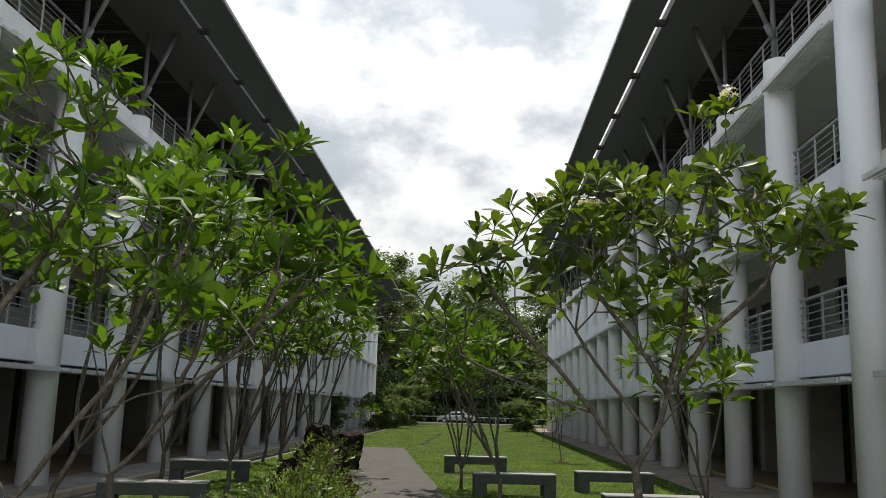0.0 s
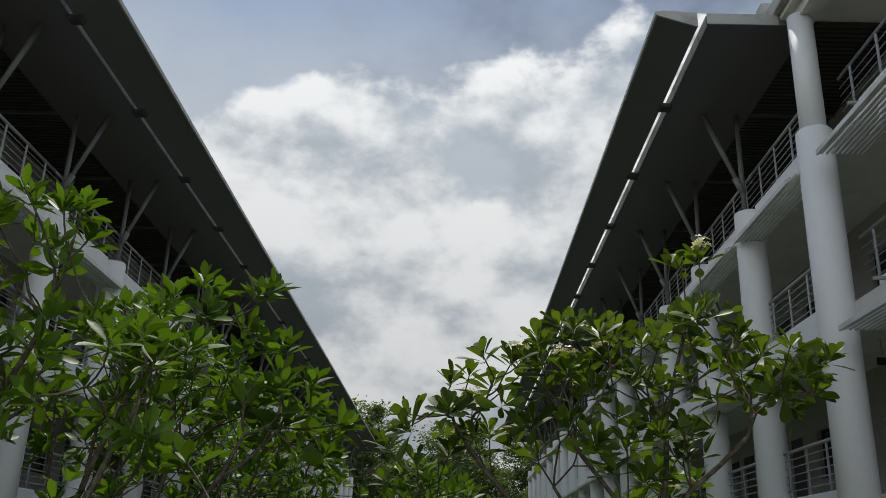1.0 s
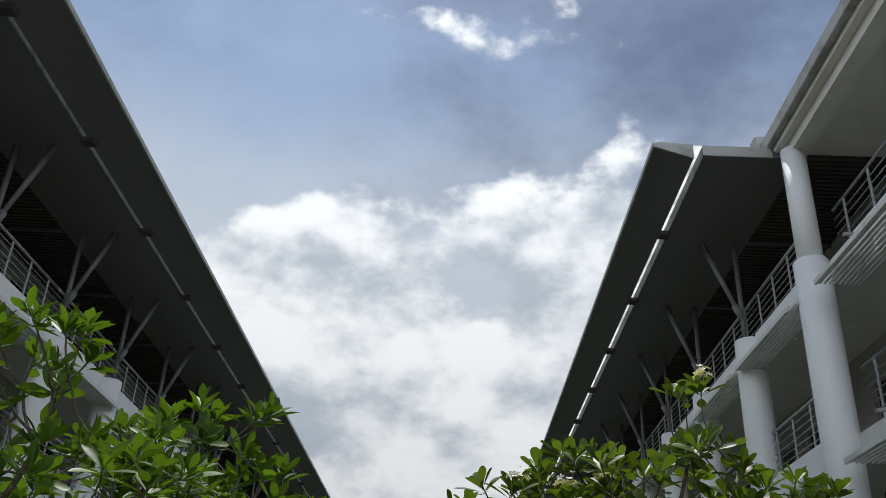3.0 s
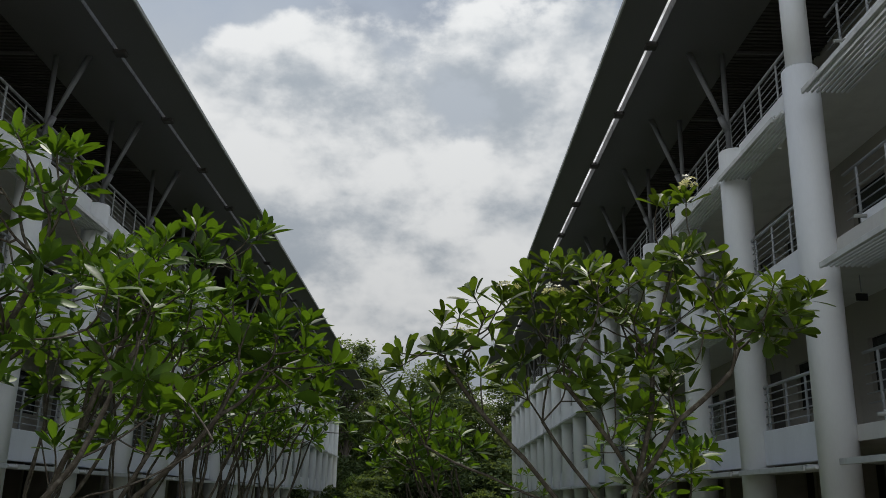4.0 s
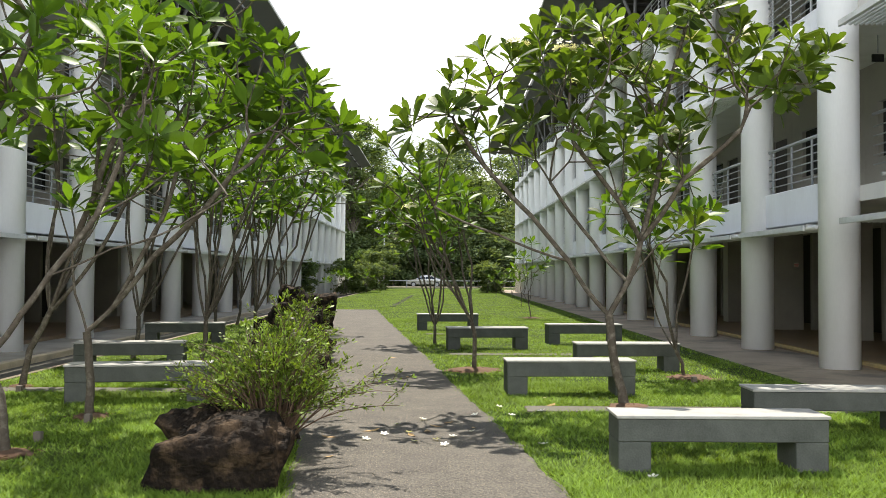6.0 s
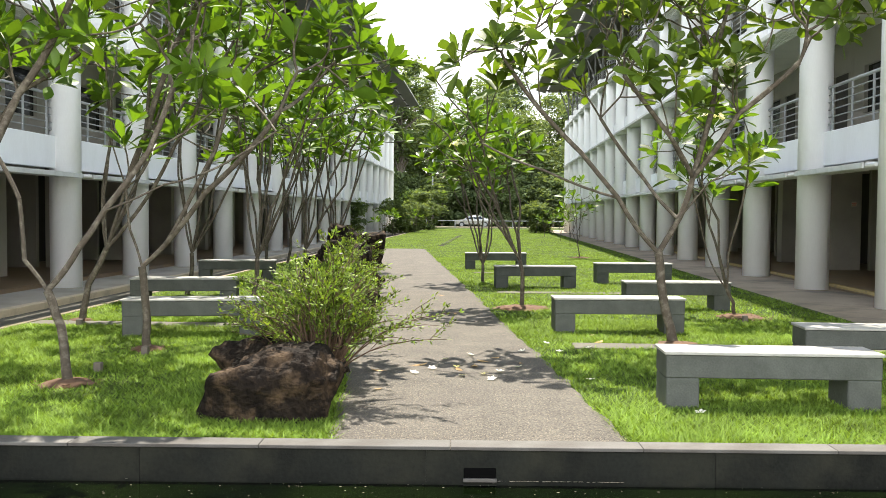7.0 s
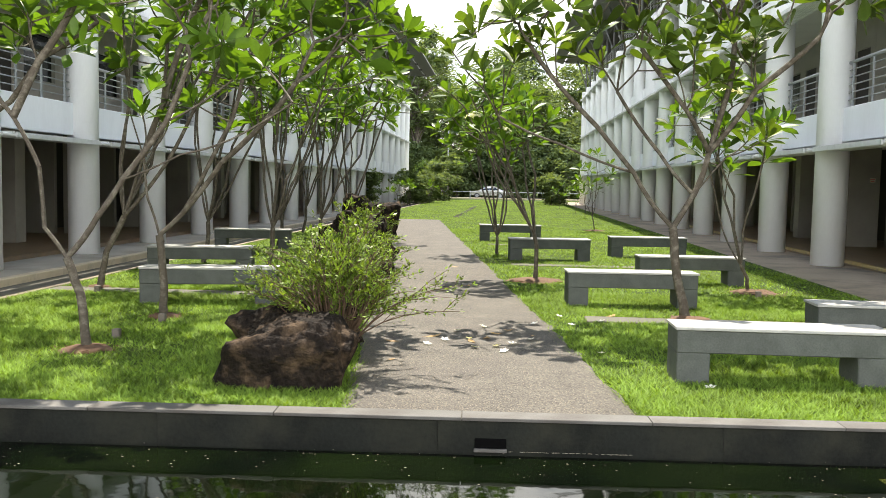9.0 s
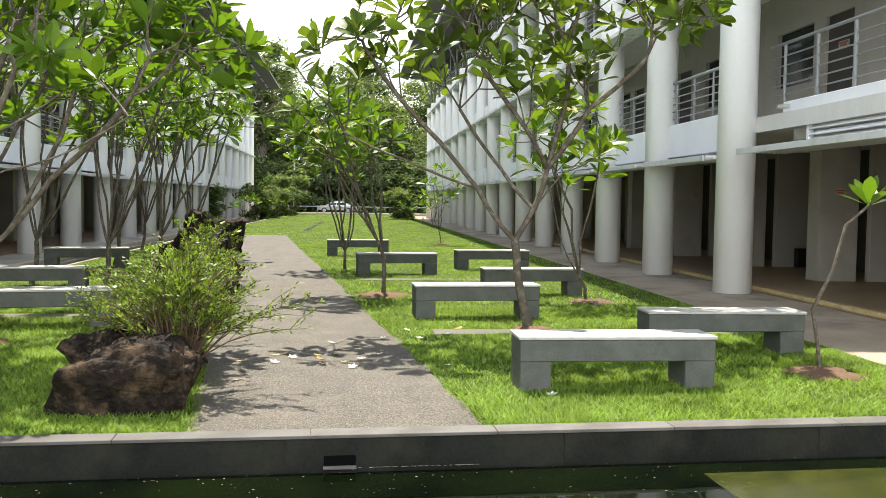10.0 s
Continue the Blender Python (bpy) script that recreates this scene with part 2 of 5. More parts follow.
M = dict(
    white=mat("white_paint", (0.87, 0.885, 0.90), 0.55, vary=0.05, scale=1.2, fine=40, bump=0.08, stain=(0.55, 0.54, 0.51), stain_amount=0.22, stain_scale=0.9, stretch=(1, 1, 0.25)),
    cream=mat("cream_render", (0.7, 0.69, 0.65), 0.7, vary=0.06, scale=1.0, fine=50, bump=0.1, stain=(0.36, 0.34, 0.3), stain_amount=0.3, stretch=(1, 1, 0.4)),
    # paint darkened to carry the shade inside the galleries and colonnade
    inner=mat("shaded_inner_wall_paint", (0.38, 0.36, 0.32), 0.75, vary=0.08, scale=1.0, fine=50, bump=0.1, stain=(0.22, 0.2, 0.17), stain_amount=0.4),
    soffit=mat("grey_soffit_board", (0.118, 0.115, 0.122), 0.6, vary=0.08, scale=0.5, fine=30, bump=0.05),
    gutter=mat("streaked_gutter_metal", (0.17, 0.17, 0.165), 0.6, vary=0.4, scale=1.6, fine=30, spec=0.2, stain=(0.012, 0.012, 0.012), stain_amount=0.97, stain_scale=3.2),
    fascia=mat("weathered_fascia", (0.36, 0.37, 0.35), 0.55, vary=0.15, scale=1.2, fine=40, stain=(0.1, 0.08, 0.07), stain_amount=0.7, stain_scale=2.0),
    dark=mat("dark_slats_and_room_shade", (0.045, 0.04, 0.037), 0.7, vary=0.2, scale=2),
    steel=mat("grey_steel_paint", (0.34, 0.355, 0.365), 0.4, metal=0.2, vary=0.06, scale=2, bump=0.05),
    strut=mat("dark_grey_strut_paint", (0.2, 0.205, 0.215), 0.5, metal=0.1, vary=0.12, scale=2, bump=0.05),
    louvre=mat("louvre_aluminium", (0.66, 0.67, 0.66), 0.45, metal=0.1, vary=0.08, scale=1.5, stain=(0.3, 0.29, 0.26), stain_amount=0.5, stain_scale=2),
    glass=mat("dark_window_glass", (0.02, 0.024, 0.026), 0.08, vary=0.2, scale=1, bump=0),
    door=mat("dark_timber_door", (0.05, 0.042, 0.036), 0.5, vary=0.2, scale=2, stretch=(1, 1, 0.2)),
    tile=mat("brown_floor_tile", (0.22, 0.15, 0.085), 0.45, vary=0.15, scale=1.5, fine=20, stain=(0.12, 0.1, 0.08), stain_amount=0.6),
    yellow=mat("faded_yellow_line", (0.5, 0.38, 0.16), 0.7, vary=0.15, scale=4, stain=(0.25, 0.22, 0.16), stain_amount=0.8, stain_scale=5),
    concrete=mat("apron_concrete", (0.31, 0.245, 0.175), 0.8, vary=0.35, scale=1.1, fine=50, bump=0.3, stain=(0.06, 0.052, 0.042), stain_amount=0.9, stain_scale=0.7),
    # paler copy of the apron concrete, so left apron and deck bounce more light
    pale=mat("pale_apron_concrete", (0.38, 0.34, 0.275), 0.8, vary=0.2, scale=1.1, fine=70, bump=0.25, stain=(0.2, 0.175, 0.14), stain_amount=0.75, stain_scale=0.8),
    drain=mat("mossy_and_shaded_concrete", (0.1, 0.092, 0.07), 0.85, vary=0.18, scale=1.5, fine=60, bump=0.3, stain=(0.08, 0.08, 0.05), stain_amount=0.7),
    kerb=mat("kerb_stone", (0.58, 0.48, 0.33), 0.8, vary=0.12, scale=2, fine=60, bump=0.2, stain=(0.2, 0.18, 0.14), stain_amount=0.6, stain_scale=2),
    path=mat("worn_asphalt", (0.088, 0.078, 0.062), 0.85, vary=0.45, scale=2.5, fine=60, speckle=5.0, bump=1.0, stain=(0.07, 0.06, 0.05), stain_amount=0.75, stain_scale=1.1),
    grass=mat("lawn", (0.04, 0.066, 0.012), 0.9, vary=0.5, scale=0.7, fine=30, bump=0.6, spec=0.1, stain=(0.1, 0.125, 0.026), stain_amount=0.6, stain_scale=0.8),
    blade=mat("grass_blade", (0.152, 0.238, 0.038), 0.6, vary=0.6, scale=1.3, fine=8, bump=0, spec=0.1, each=0.4, through_light=0.3),
    grit=mat("pale_grit", (0.18, 0.152, 0.112), 0.8, vary=0.2, scale=6, bump=0, each=0.5),
    soil=mat("red_soil", (0.12, 0.066, 0.036), 0.95, vary=0.35, scale=9, fine=90, bump=0.8, stain=(0.1, 0.05, 0.03), stain_amount=0.6, stain_scale=14),
    # stained concrete darkened further to put the side faces' shade into its colour
    bench=mat("shaded_bench_concrete", (0.068, 0.074, 0.065), 0.75, vary=0.45, scale=4, fine=70, bump=0.3, stain=(0.035, 0.04, 0.033), stain_amount=0.85, stain_scale=3),
    ledge=mat("olive_submerged_ledge", (0.036, 0.04, 0.008), 0.15, vary=0.4, scale=2.5, fine=30, bump=0.05, stain=(0.012, 0.018, 0.004), stain_amount=0.8, stain_scale=3),
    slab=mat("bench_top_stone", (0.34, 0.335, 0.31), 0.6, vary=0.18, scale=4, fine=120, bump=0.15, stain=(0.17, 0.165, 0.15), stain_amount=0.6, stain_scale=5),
    coping=mat("coping_stone", (0.1, 0.095, 0.085), 0.75, vary=0.15, scale=3, fine=90, bump=0.25, stain=(0.045, 0.036, 0.028), stain_amount=0.75, stain_scale=2.2, each=0.2),
    # near-black base puts the shade of the sunless face into the stone
    pondwall=mat("shaded_pond_wall_stone", (0.0105, 0.0115, 0.0095), 0.75, vary=0.7, scale=2.5, fine=40, bump=0.4, spec=0.1, stain=(0.028, 0.028, 0.02), stain_amount=0.7, stain_scale=2, each=0.2),
    # base lowered to near black for the shaded fronts; brown stains are random
    rock=mat("shaded_dark_red_rock", (0.014, 0.010, 0.007), 0.85, vary=0.9, scale=5, fine=22, bump=1.0, depth=0.05, speckle=1.6, spec=0.15, stain=(0.15, 0.1, 0.06), stain_amount=0.85, stain_scale=4.5),
    bark=mat("grey_bark", (0.07, 0.056, 0.04), 0.85, vary=0.3, scale=9, fine=60, bump=0.7, stain=(0.28, 0.255, 0.2), stain_amount=0.6, stain_scale=14),
    twig=mat("thin_twig", (0.085, 0.05, 0.028), 0.8, vary=0.2, scale=9, bump=0.2),
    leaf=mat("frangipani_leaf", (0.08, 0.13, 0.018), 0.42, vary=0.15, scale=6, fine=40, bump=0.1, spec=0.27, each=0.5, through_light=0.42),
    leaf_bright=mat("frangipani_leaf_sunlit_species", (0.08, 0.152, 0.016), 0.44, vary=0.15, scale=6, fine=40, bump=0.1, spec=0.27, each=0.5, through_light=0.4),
    shrub=mat("shrub_leaf", (0.12, 0.18, 0.026), 0.45, vary=0.3, scale=4, bump=0, spec=0.2, each=0.8, through_light=0.3),
    petal=mat("white_petal", (0.82, 0.8, 0.7), 0.5, vary=0.05, scale=9, bump=0, through_light=0.2),
    dry=mat("dry_leaf", (0.42, 0.26, 0.1), 0.7, vary=0.2, scale=12, bump=0.2, each=0.3),
    # green lifted and greyed, so the colour itself carries the distance haze
    forest=mat("hazy_far_foliage", (0.135, 0.18, 0.09), 0.9, vary=0.3, scale=0.4, fine=6, bump=0, spec=0.05, each=0.35, through_light=0.4),
    trunk=mat("far_trunk", (0.13, 0.11, 0.09), 0.9, vary=0.25, scale=3),
    bin=mat("green_plastic", (0.0, 0.17, 0.1), 0.35, vary=0.05, scale=3, bump=0.03),
    black=mat("black_plastic", (0.012, 0.012, 0.012), 0.5, vary=0.1, scale=3),
    silver=mat("silver_car_paint", (0.36, 0.36, 0.34), 0.25, metal=0.6, vary=0.03, scale=2, bump=0),
    rubber=mat("tyre_rubber", (0.02, 0.02, 0.02), 0.8, vary=0.1, scale=5),
    asphalt=mat("road_asphalt", (0.09, 0.088, 0.085), 0.85, vary=0.12, scale=0.5, fine=40),
    rear=mat("unseen_grey_wall", (0.5, 0.5, 0.5), 0.8, vary=0.12, scale=1.0, fine=50, stain=(0.08, 0.08, 0.075), stain_amount=0.5),
    slot_shade=mat("slot_shade_black", (0.004, 0.004, 0.004), 0.9, vary=0.1, scale=3, bump=0, spec=0.0),
    red=mat("red_paint", (0.35, 0.04, 0.03), 0.5, vary=0.1, scale=4),
)


def water_material():
    m = bpy.data.materials.new("green_pond_water")
    m.use_nodes = True
    nt, ln = m.node_tree.nodes, m.node_tree.links
    p = nt["Principled BSDF"]
    p.inputs["Roughness"].default_value, p.inputs["IOR"].default_value = 0.04, 1.33
    tc, n1, n2, rp, bp = (nt.new("ShaderNode" + k) for k in ("TexCoord", "TexNoise", "TexNoise", "ValToRGB", "Bump"))
    n1.inputs["Scale"].default_value, n2.inputs["Scale"].default_value = 1.3, 5.0
    n1.inputs["Detail"].default_value = 6
    for n in (n1, n2):
        ln.new(tc.outputs["Object"], n.inputs["Vector"])
    rp.color_ramp.elements[0].position, rp.color_ramp.elements[0].color = 0.35, (0.001, 0.0022, 0.0008, 1)
    rp.color_ramp.elements[1].position, rp.color_ramp.elements[1].color = 0.7, (0.004, 0.0075, 0.0016, 1)
    ln.new(n1.outputs[0], rp.inputs[0])
    ln.new(rp.outputs[0], p.inputs["Base Color"])
    bp.inputs["Strength"].default_value, bp.inputs["Distance"].default_value = 0.06, 0.02
    ln.new(n2.outputs[0], bp.inputs["Height"])
    ln.new(bp.outputs[0], p.inputs["Normal"])
    return m


def diffuser_material():
    """Added mottled sheet over a roof slit, diffusing the sunlight that comes through."""
    m = bpy.data.materials.new("slit_diffuser_sheet")
    m.use_nodes = True
    nt, ln = m.node_tree.nodes, m.node_tree.links
    tr, tc, n, rp = (nt.new("ShaderNode" + k) for k in ("BsdfTranslucent", "TexCoord", "TexNoise", "ValToRGB"))
    n.inputs["Scale"].default_value, n.inputs["Detail"].default_value = 1.5, 5
    rp.color_ramp.elements[0].position, rp.color_ramp.elements[0].color = 0.3, (0.5, 0.5, 0.48, 1)
    rp.color_ramp.elements[1].position, rp.color_ramp.elements[1].color = 0.6, (0.9, 0.9, 0.9, 1)
    ln.new(tc.outputs["Object"], n.inputs["Vector"])
    ln.new(n.outputs[0], rp.inputs[0])
    ln.new(rp.outputs[0], tr.inputs["Color"])
    ln.new(tr.outputs[0], nt["Material Output"].inputs["Surface"])
    return m


M["water"] = water_material()
M["diffuser"] = diffuser_material()


# ---- mesh helpers ----
def box(bm, x0, x1, y0, y1, z0, z1, bevel=0.0):
    vs = [bm.verts.new(c) for c in ((x0, y0, z0), (x1, y0, z0), (x1, y1, z0), (x0, y1, z0), (x0, y0, z1), (x1, y0, z1), (x1, y1, z1), (x0, y1, z1))]
    fs = [bm.faces.new([vs[k] for k in f]) for f in ((3, 2, 1, 0), (4, 5, 6, 7), (0, 1, 5, 4), (1, 2, 6, 5), (2, 3, 7, 6), (3, 0, 4, 7))]
    if bevel:
        es = {e for f in fs for e in f.edges}
        bmesh.ops.bevel(bm, geom=list(es), offset=bevel, segments=1, affect="EDGES")
    return bm


def tube(bm, points, radii, seg=8, cap=True):
    """A round tube through the points."""
    rings = []
    pts = [Vector(p) for p in points]
    for k, p in enumerate(pts):
        d = (pts[min(k + 1, len(pts) - 1)] - pts[max(k - 1, 0)]).normalized()
        u = d.orthogonal().normalized() if k == 0 else (rings_u - d * rings_u.dot(d)).normalized()
        rings_u = u
        v = d.cross(u)
        rings.append([bm.verts.new(p + radii[k] * (math.cos(a) * u + math.sin(a) * v)) for a in (2 * math.pi * q / seg for q in range(seg))])
    for a, b in zip(rings, rings[1:]):
        for q in range(seg):
            f = bm.faces.new((a[q], a[(q + 1) % seg], b[(q + 1) % seg], b[q]))
            f.smooth = True
    if cap:
        bm.faces.new(rings[0][::-1])
        bm.faces.new(rings[-1])
    return bm


def mesh_of(name, bm, material):
    me = bpy.data.meshes.new(name)
    bmesh.ops.recalc_face_normals(bm, faces=bm.faces)
    bm.to_mesh(me)
    bm.free()
    me.materials.append(material)
    return me


def part(name, bm, material, parent, label=""):
    ob = new(name, mesh_of(name, bm, material) if isinstance(bm, bmesh.types.BMesh) else bm)
    ob.parent = parent
    return tagged(ob, label) if label else ob


def thing(name, label, category, group="", kind="", at=(0, 0, 0), turn=0):
    ob = tagged(new(name), label, category, group, kind)
    ob.matrix_basis = pose(*at, 0, 0, turn)
    return ob


def solid(name, bm, material, label, category, kind="structure"):
    return tagged(new(name, mesh_of(name, bm, material)), label, category, "", kind)


def raw_mesh(name, verts, faces, material, smooth=True):
    """A mesh from generated arrays of corners and faces."""
    me = bpy.data.meshes.new(name)
    verts, faces = np.asarray(verts, np.float32), np.asarray(faces, np.int32)
    n, k = faces.shape
    me.vertices.add(len(verts))
    me.vertices.foreach_set("co", verts.ravel())
    me.loops.add(n * k)
    me.loops.foreach_set("vertex_index", faces.ravel())
    me.polygons.add(n)
    me.polygons.foreach_set("loop_start", np.arange(0, n * k, k, dtype=np.int32))
    me.polygons.foreach_set("use_smooth", np.full(n, smooth))
    me.update(calc_edges=True)
    me.materials.append(material)
    return me


# ---- ground, paths, pond ----
def ground():
    xs = [-2500, -300, -60, -5.62, -5.60, -3, 0, 3, 5.76, 5.78, 60, 300, 2500]
    ys = [-2500, -300, -30, 0.9, 0.92, 5.50, 5.52, 12, 20, 40, 85.0, 85.1, 120, 400, 2500]

    def height(x, y):
        if 0.91 < y < 5.51 and abs(x) < 100:
            return -1.0
        if (x < -5.61 or x > 5.77) and y < 85.05 and y > 5.51 and abs(x) < 61:
            return -0.45
        return 0.0

    bm = bmesh.new()
    def edge(x, y):
        return y + 0.19 + 0.0384 * max(-60, min(60, x)) if 5.4 < y < 5.6 else y

    g = [[bm.verts.new((x, edge(x, y), height(x, y))) for x in xs] for y in ys]
    for j in range(len(ys) - 1):
        for i in range(len(xs) - 1):
            bm.faces.new((g[j][i], g[j][i + 1], g[j + 1][i + 1], g[j + 1][i]))
    solid("ground", bm, M["grass"], "green lawn ground between the two buildings", "ground")


ground()

PATH_X, PATH_LEAN, PATH_END = 0.52, -0.118, 36.8


def path_mid(y):
    return PATH_X + PATH_LEAN * (y - 6.1)


def strip(points_left, points_right, z0, z1):
    bm = bmesh.new()
    a = [bm.verts.new((*p, z1)) for p in points_left]
    b = [bm.verts.new((*p, z1)) for p in points_right]
    c = [bm.verts.new((*p, z0)) for p in points_left]
    d = [bm.verts.new((*p, z0)) for p in points_right]
    for k in range(len(a) - 1):
        bm.faces.new((a[k], b[k], b[k + 1], a[k + 1]))
        bm.faces.new((c[k], a[k], a[k + 1], c[k + 1]))
        bm.faces.new((b[k], d[k], d[k + 1], b[k + 1]))
    return bm


rng = random.Random(4)
ys = [5.6 + 0.3 * k for k in range(105)]
left = [(path_mid(y) - 1.0 + rng.uniform(-0.03, 0.03), y) for y in ys]
right = [(path_mid(y) + 0.99 + rng.uniform(-0.04, 0.04), y) for y in ys]
solid("path", strip(left, right, -0.05, 0.012), M["path"], "worn grey asphalt footpath across the lawn", "path")

# loose grit on the path
g = np.random.RandomState(12)
gn = 32000
gy = 5.75 + 11 * g.uniform(0, 1, gn) ** 1.7
gx = PATH_X + PATH_LEAN * (gy - 6.1) + g.uniform(-0.98, 0.97, gn)
ga, gs = g.uniform(0, 6.283, gn), g.uniform(0.002, 0.0058, gn) * (1 + 0.06 * (gy - 6))
gv = np.zeros((gn, 3, 3), np.float32)
for q in range(3):
    gv[:, q] = np.c_[gx + gs * np.cos(ga + 2.1 * q), gy + gs * np.sin(ga + 2.1 * q) * 1.3, np.full(gn, 0.0135) + 0.003 * (q == 1)]
tagged(new("path_grit", raw_mesh("path_grit", gv.reshape(-1, 3), np.arange(3 * gn).reshape(-1, 3), M["grit"], False)), "pale loose grit scattered on the asphalt", "grit", "", "stuff")

# narrow stepping slabs across the grass beside the benches
# dark drain concrete stands in for the shadow that lies on these slabs
for y, x0, x1 in ((10.15, 1.55, 5.4), (16.9, 0.75, 3.4), (11.55, -5.5, -1.9), (22.4, 0.2, 2.2)):
    solid("paving_strip", box(bmesh.new(), x0, x1, y - 0.2, y + 0.2, -0.05, 0.014, 0.008), M["drain"], "flat concrete strip set in the lawn, its shadow put into the grey", "paving")

COPE = pose(0, 5.68, 0, 0, 0, 2.2)


def pond():
    base = tagged(new("pond_wall"), "low dark stone pond wall with pale coping slabs", "pond wall", "", "structure")
    base.matrix_basis = COPE
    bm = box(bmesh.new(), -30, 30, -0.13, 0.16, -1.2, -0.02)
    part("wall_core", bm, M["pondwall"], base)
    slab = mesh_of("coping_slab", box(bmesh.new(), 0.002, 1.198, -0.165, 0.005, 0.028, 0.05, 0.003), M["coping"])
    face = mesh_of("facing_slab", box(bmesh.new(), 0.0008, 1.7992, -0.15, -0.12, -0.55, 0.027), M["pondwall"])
    for k in range(-10, 10):
        part("coping_slab", slab, None, base).location = (k * 1.2 + 0.35, 0, 0)
        part("facing_slab", face, None, base).location = (k * 1.8 * 0.667 * 1.5 + 0.2, 0, 0)
    outlet = thing("pond_outlet", "slot outlet with a black shade block and pale sill in the pond wall", "outlet")
    outlet.matrix_basis = COPE @ pose(0.535, -0.155, -0.135)
    # solid near-black block stands in for the shade inside the slot
    part("slot", box(bmesh.new(), -0.1, 0.1, -0.006, 0.01, -0.012, 0.05, 0.004), M["slot_shade"], outlet)
    part("sill", box(bmesh.new(), -0.105, 0.105, -0.02, 0.01, -0.035, -0.014, 0.003), M["coping"], outlet, "pale stone sill")
    bm = bmesh.new()
    bm.faces.new([bm.verts.new(c) for c in ((-30, 0.7, -0.17), (30, 0.7, -0.17), (30, 6.6, -0.17), (-30, 4.3, -0.17))])
    solid("water", bm, M["water"], "still dark green pond water", "water")
    # added wall, never in view; its height and grey set the light from behind
    solid("rear_wall", box(bmesh.new(), -30, 30, -18.4, -18.0, 0, 3.4), M["rear"], "unseen plain grey wall added behind the camera", "wall")
    # unseen deck, made pale so that it bounces sunlight onto the column fronts
    solid("deck", box(bmesh.new(), -30, 30, -20, 0.9, -1.2, 0.06, 0.01), M["pale"], "unseen pale concrete deck on the near side, bouncing sunlight", "deck")
    # a slab of the pond floor just at the surface
    bm = bmesh.new()
    box(bm, 0, 9, -4, 0, -0.4, 0.004, 0.01)
    solid("pond_ledge", bm, M["ledge"], "olive green slab just awash in the pond", "ledge").matrix_basis = pose(2.83, 5.32, -0.17, 0, 0, 2.2)
    # specks floating on the water
    r = np.random.RandomState(5)
    v, f = [], []
    for _ in range(260):
        x, y = r.uniform(-5, 5), 5.5 - abs(r.normal(0, 0.45))
        s, a = r.uniform(0.002, 0.006), r.uniform(0, 3.14)
        y += 0.038 * x
        k = len(v)
        for q in range(4):
            v.append((x + s * (1.8 if q % 2 else 0.8) * math.cos(a + q * 1.571), y + s * math.sin(a + q * 1.571), -0.166))
        f.append((k, k + 1, k + 2, k + 3))
    # pale flecks in a row by the wall stand in for the waterline's glint
    for _ in range(120):
        x = r.uniform(0.65, 1.44)
        y, s = 5.525 + 0.0384 * x + r.normal(0, 0.004), r.uniform(0.003, 0.008)
        k = len(v)
        v += [(x - s * 1.6, y, -0.166), (x, y - s * 0.7, -0.166), (x + s * 1.6, y, -0.166), (x, y + s * 0.7, -0.164)]
        f.append((k, k + 1, k + 2, k + 3))
    tagged(new("floating_debris", raw_mesh("floating_debris", v, f, M["grit"], False)), "small pale bits floating on the pond, and glint flecks along the waterline", "debris", "", "stuff")


pond()


def aprons():
    solid("drain_right", box(bmesh.new(), 5.74, 7.78, 5.9, 85, -0.5, -0.015), M["concrete"], "stained grey concrete apron in front of the columns", "apron")
    solid("floor_right", box(bmesh.new(), 7.78, 17, 2, 79, -0.5, 0.07), M["tile"], "brown tiled colonnade floor", "floor")
    solid("edge_line_right", box(bmesh.new(), 7.775, 7.9, 2, 79, 0.02, 0.076), M["yellow"], "faded yellow painted step edge", "trim")
    solid("kerb_right", box(bmesh.new(), 5.72, 5.78, 5.9, 85, -0.1, -0.008, 0.008), M["drain"], "thin stained kerb beside the lawn", "kerb")
    solid("kerb_left_grass", box(bmesh.new(), -5.64, -5.56, 5.6, 85, -0.3, 0.015, 0.008), M["concrete"], "thin stained kerb beside the lawn", "kerb")
    bm = bmesh.new()
    a = [bm.verts.new(c) for c in ((-5.62, 5.6, -0.04), (-5.62, 85, -0.04), (-6.95, 85, -0.17), (-6.95, 5.6, -0.17))]
    bm.faces.new(a)
    solid("drain_left", bm, M["drain"], "sloping mossy concrete drain", "drain")
    solid("kerb_left", box(bmesh.new(), -7.12, -6.95, 5.6, 85, -0.5, -0.05, 0.012), M["kerb"], "long pale yellowish kerb", "kerb")
    solid("apron_left", box(bmesh.new(), -9.1, -7.12, 2, 85, -0.5, -0.17), M["pale"], "stained grey concrete apron in front of the columns", "apron")
    solid("floor_left", box(bmesh.new(), -18, -9.1, 0, 84, -0.5, -0.08), M["tile"], "brown tiled colonnade floor", "floor")


aprons()


# ---- buildings ----
BAY, LEVELS = 3.85, (3.2, 6.4, 9.6)
R_COL = 0.33


def canopy_meshes(length):
    """The sun shade of one bay: along y from 0 to length, x from the wall (0) outwards to -1, z at the slats."""
    frame_bm = bmesh.new()
    box(frame_bm, -0.46, -0.42, 0.36, length, -0.05, 0.05, 0.006)
    for y in (0.3, length / 2, length - 0.06):
        box(frame_bm, -0.42, 0.3, y, y + 0.04, 0.027, 0.06)
    slat_bm = bmesh.new()
    tube(slat_bm, [(0, 0.0, 0), (0, length, 0)], [0.033, 0.033], 8)
    return mesh_of("canopy_frame", frame_bm, M["louvre"]), mesh_of("slat", slat_bm, M["louvre"])


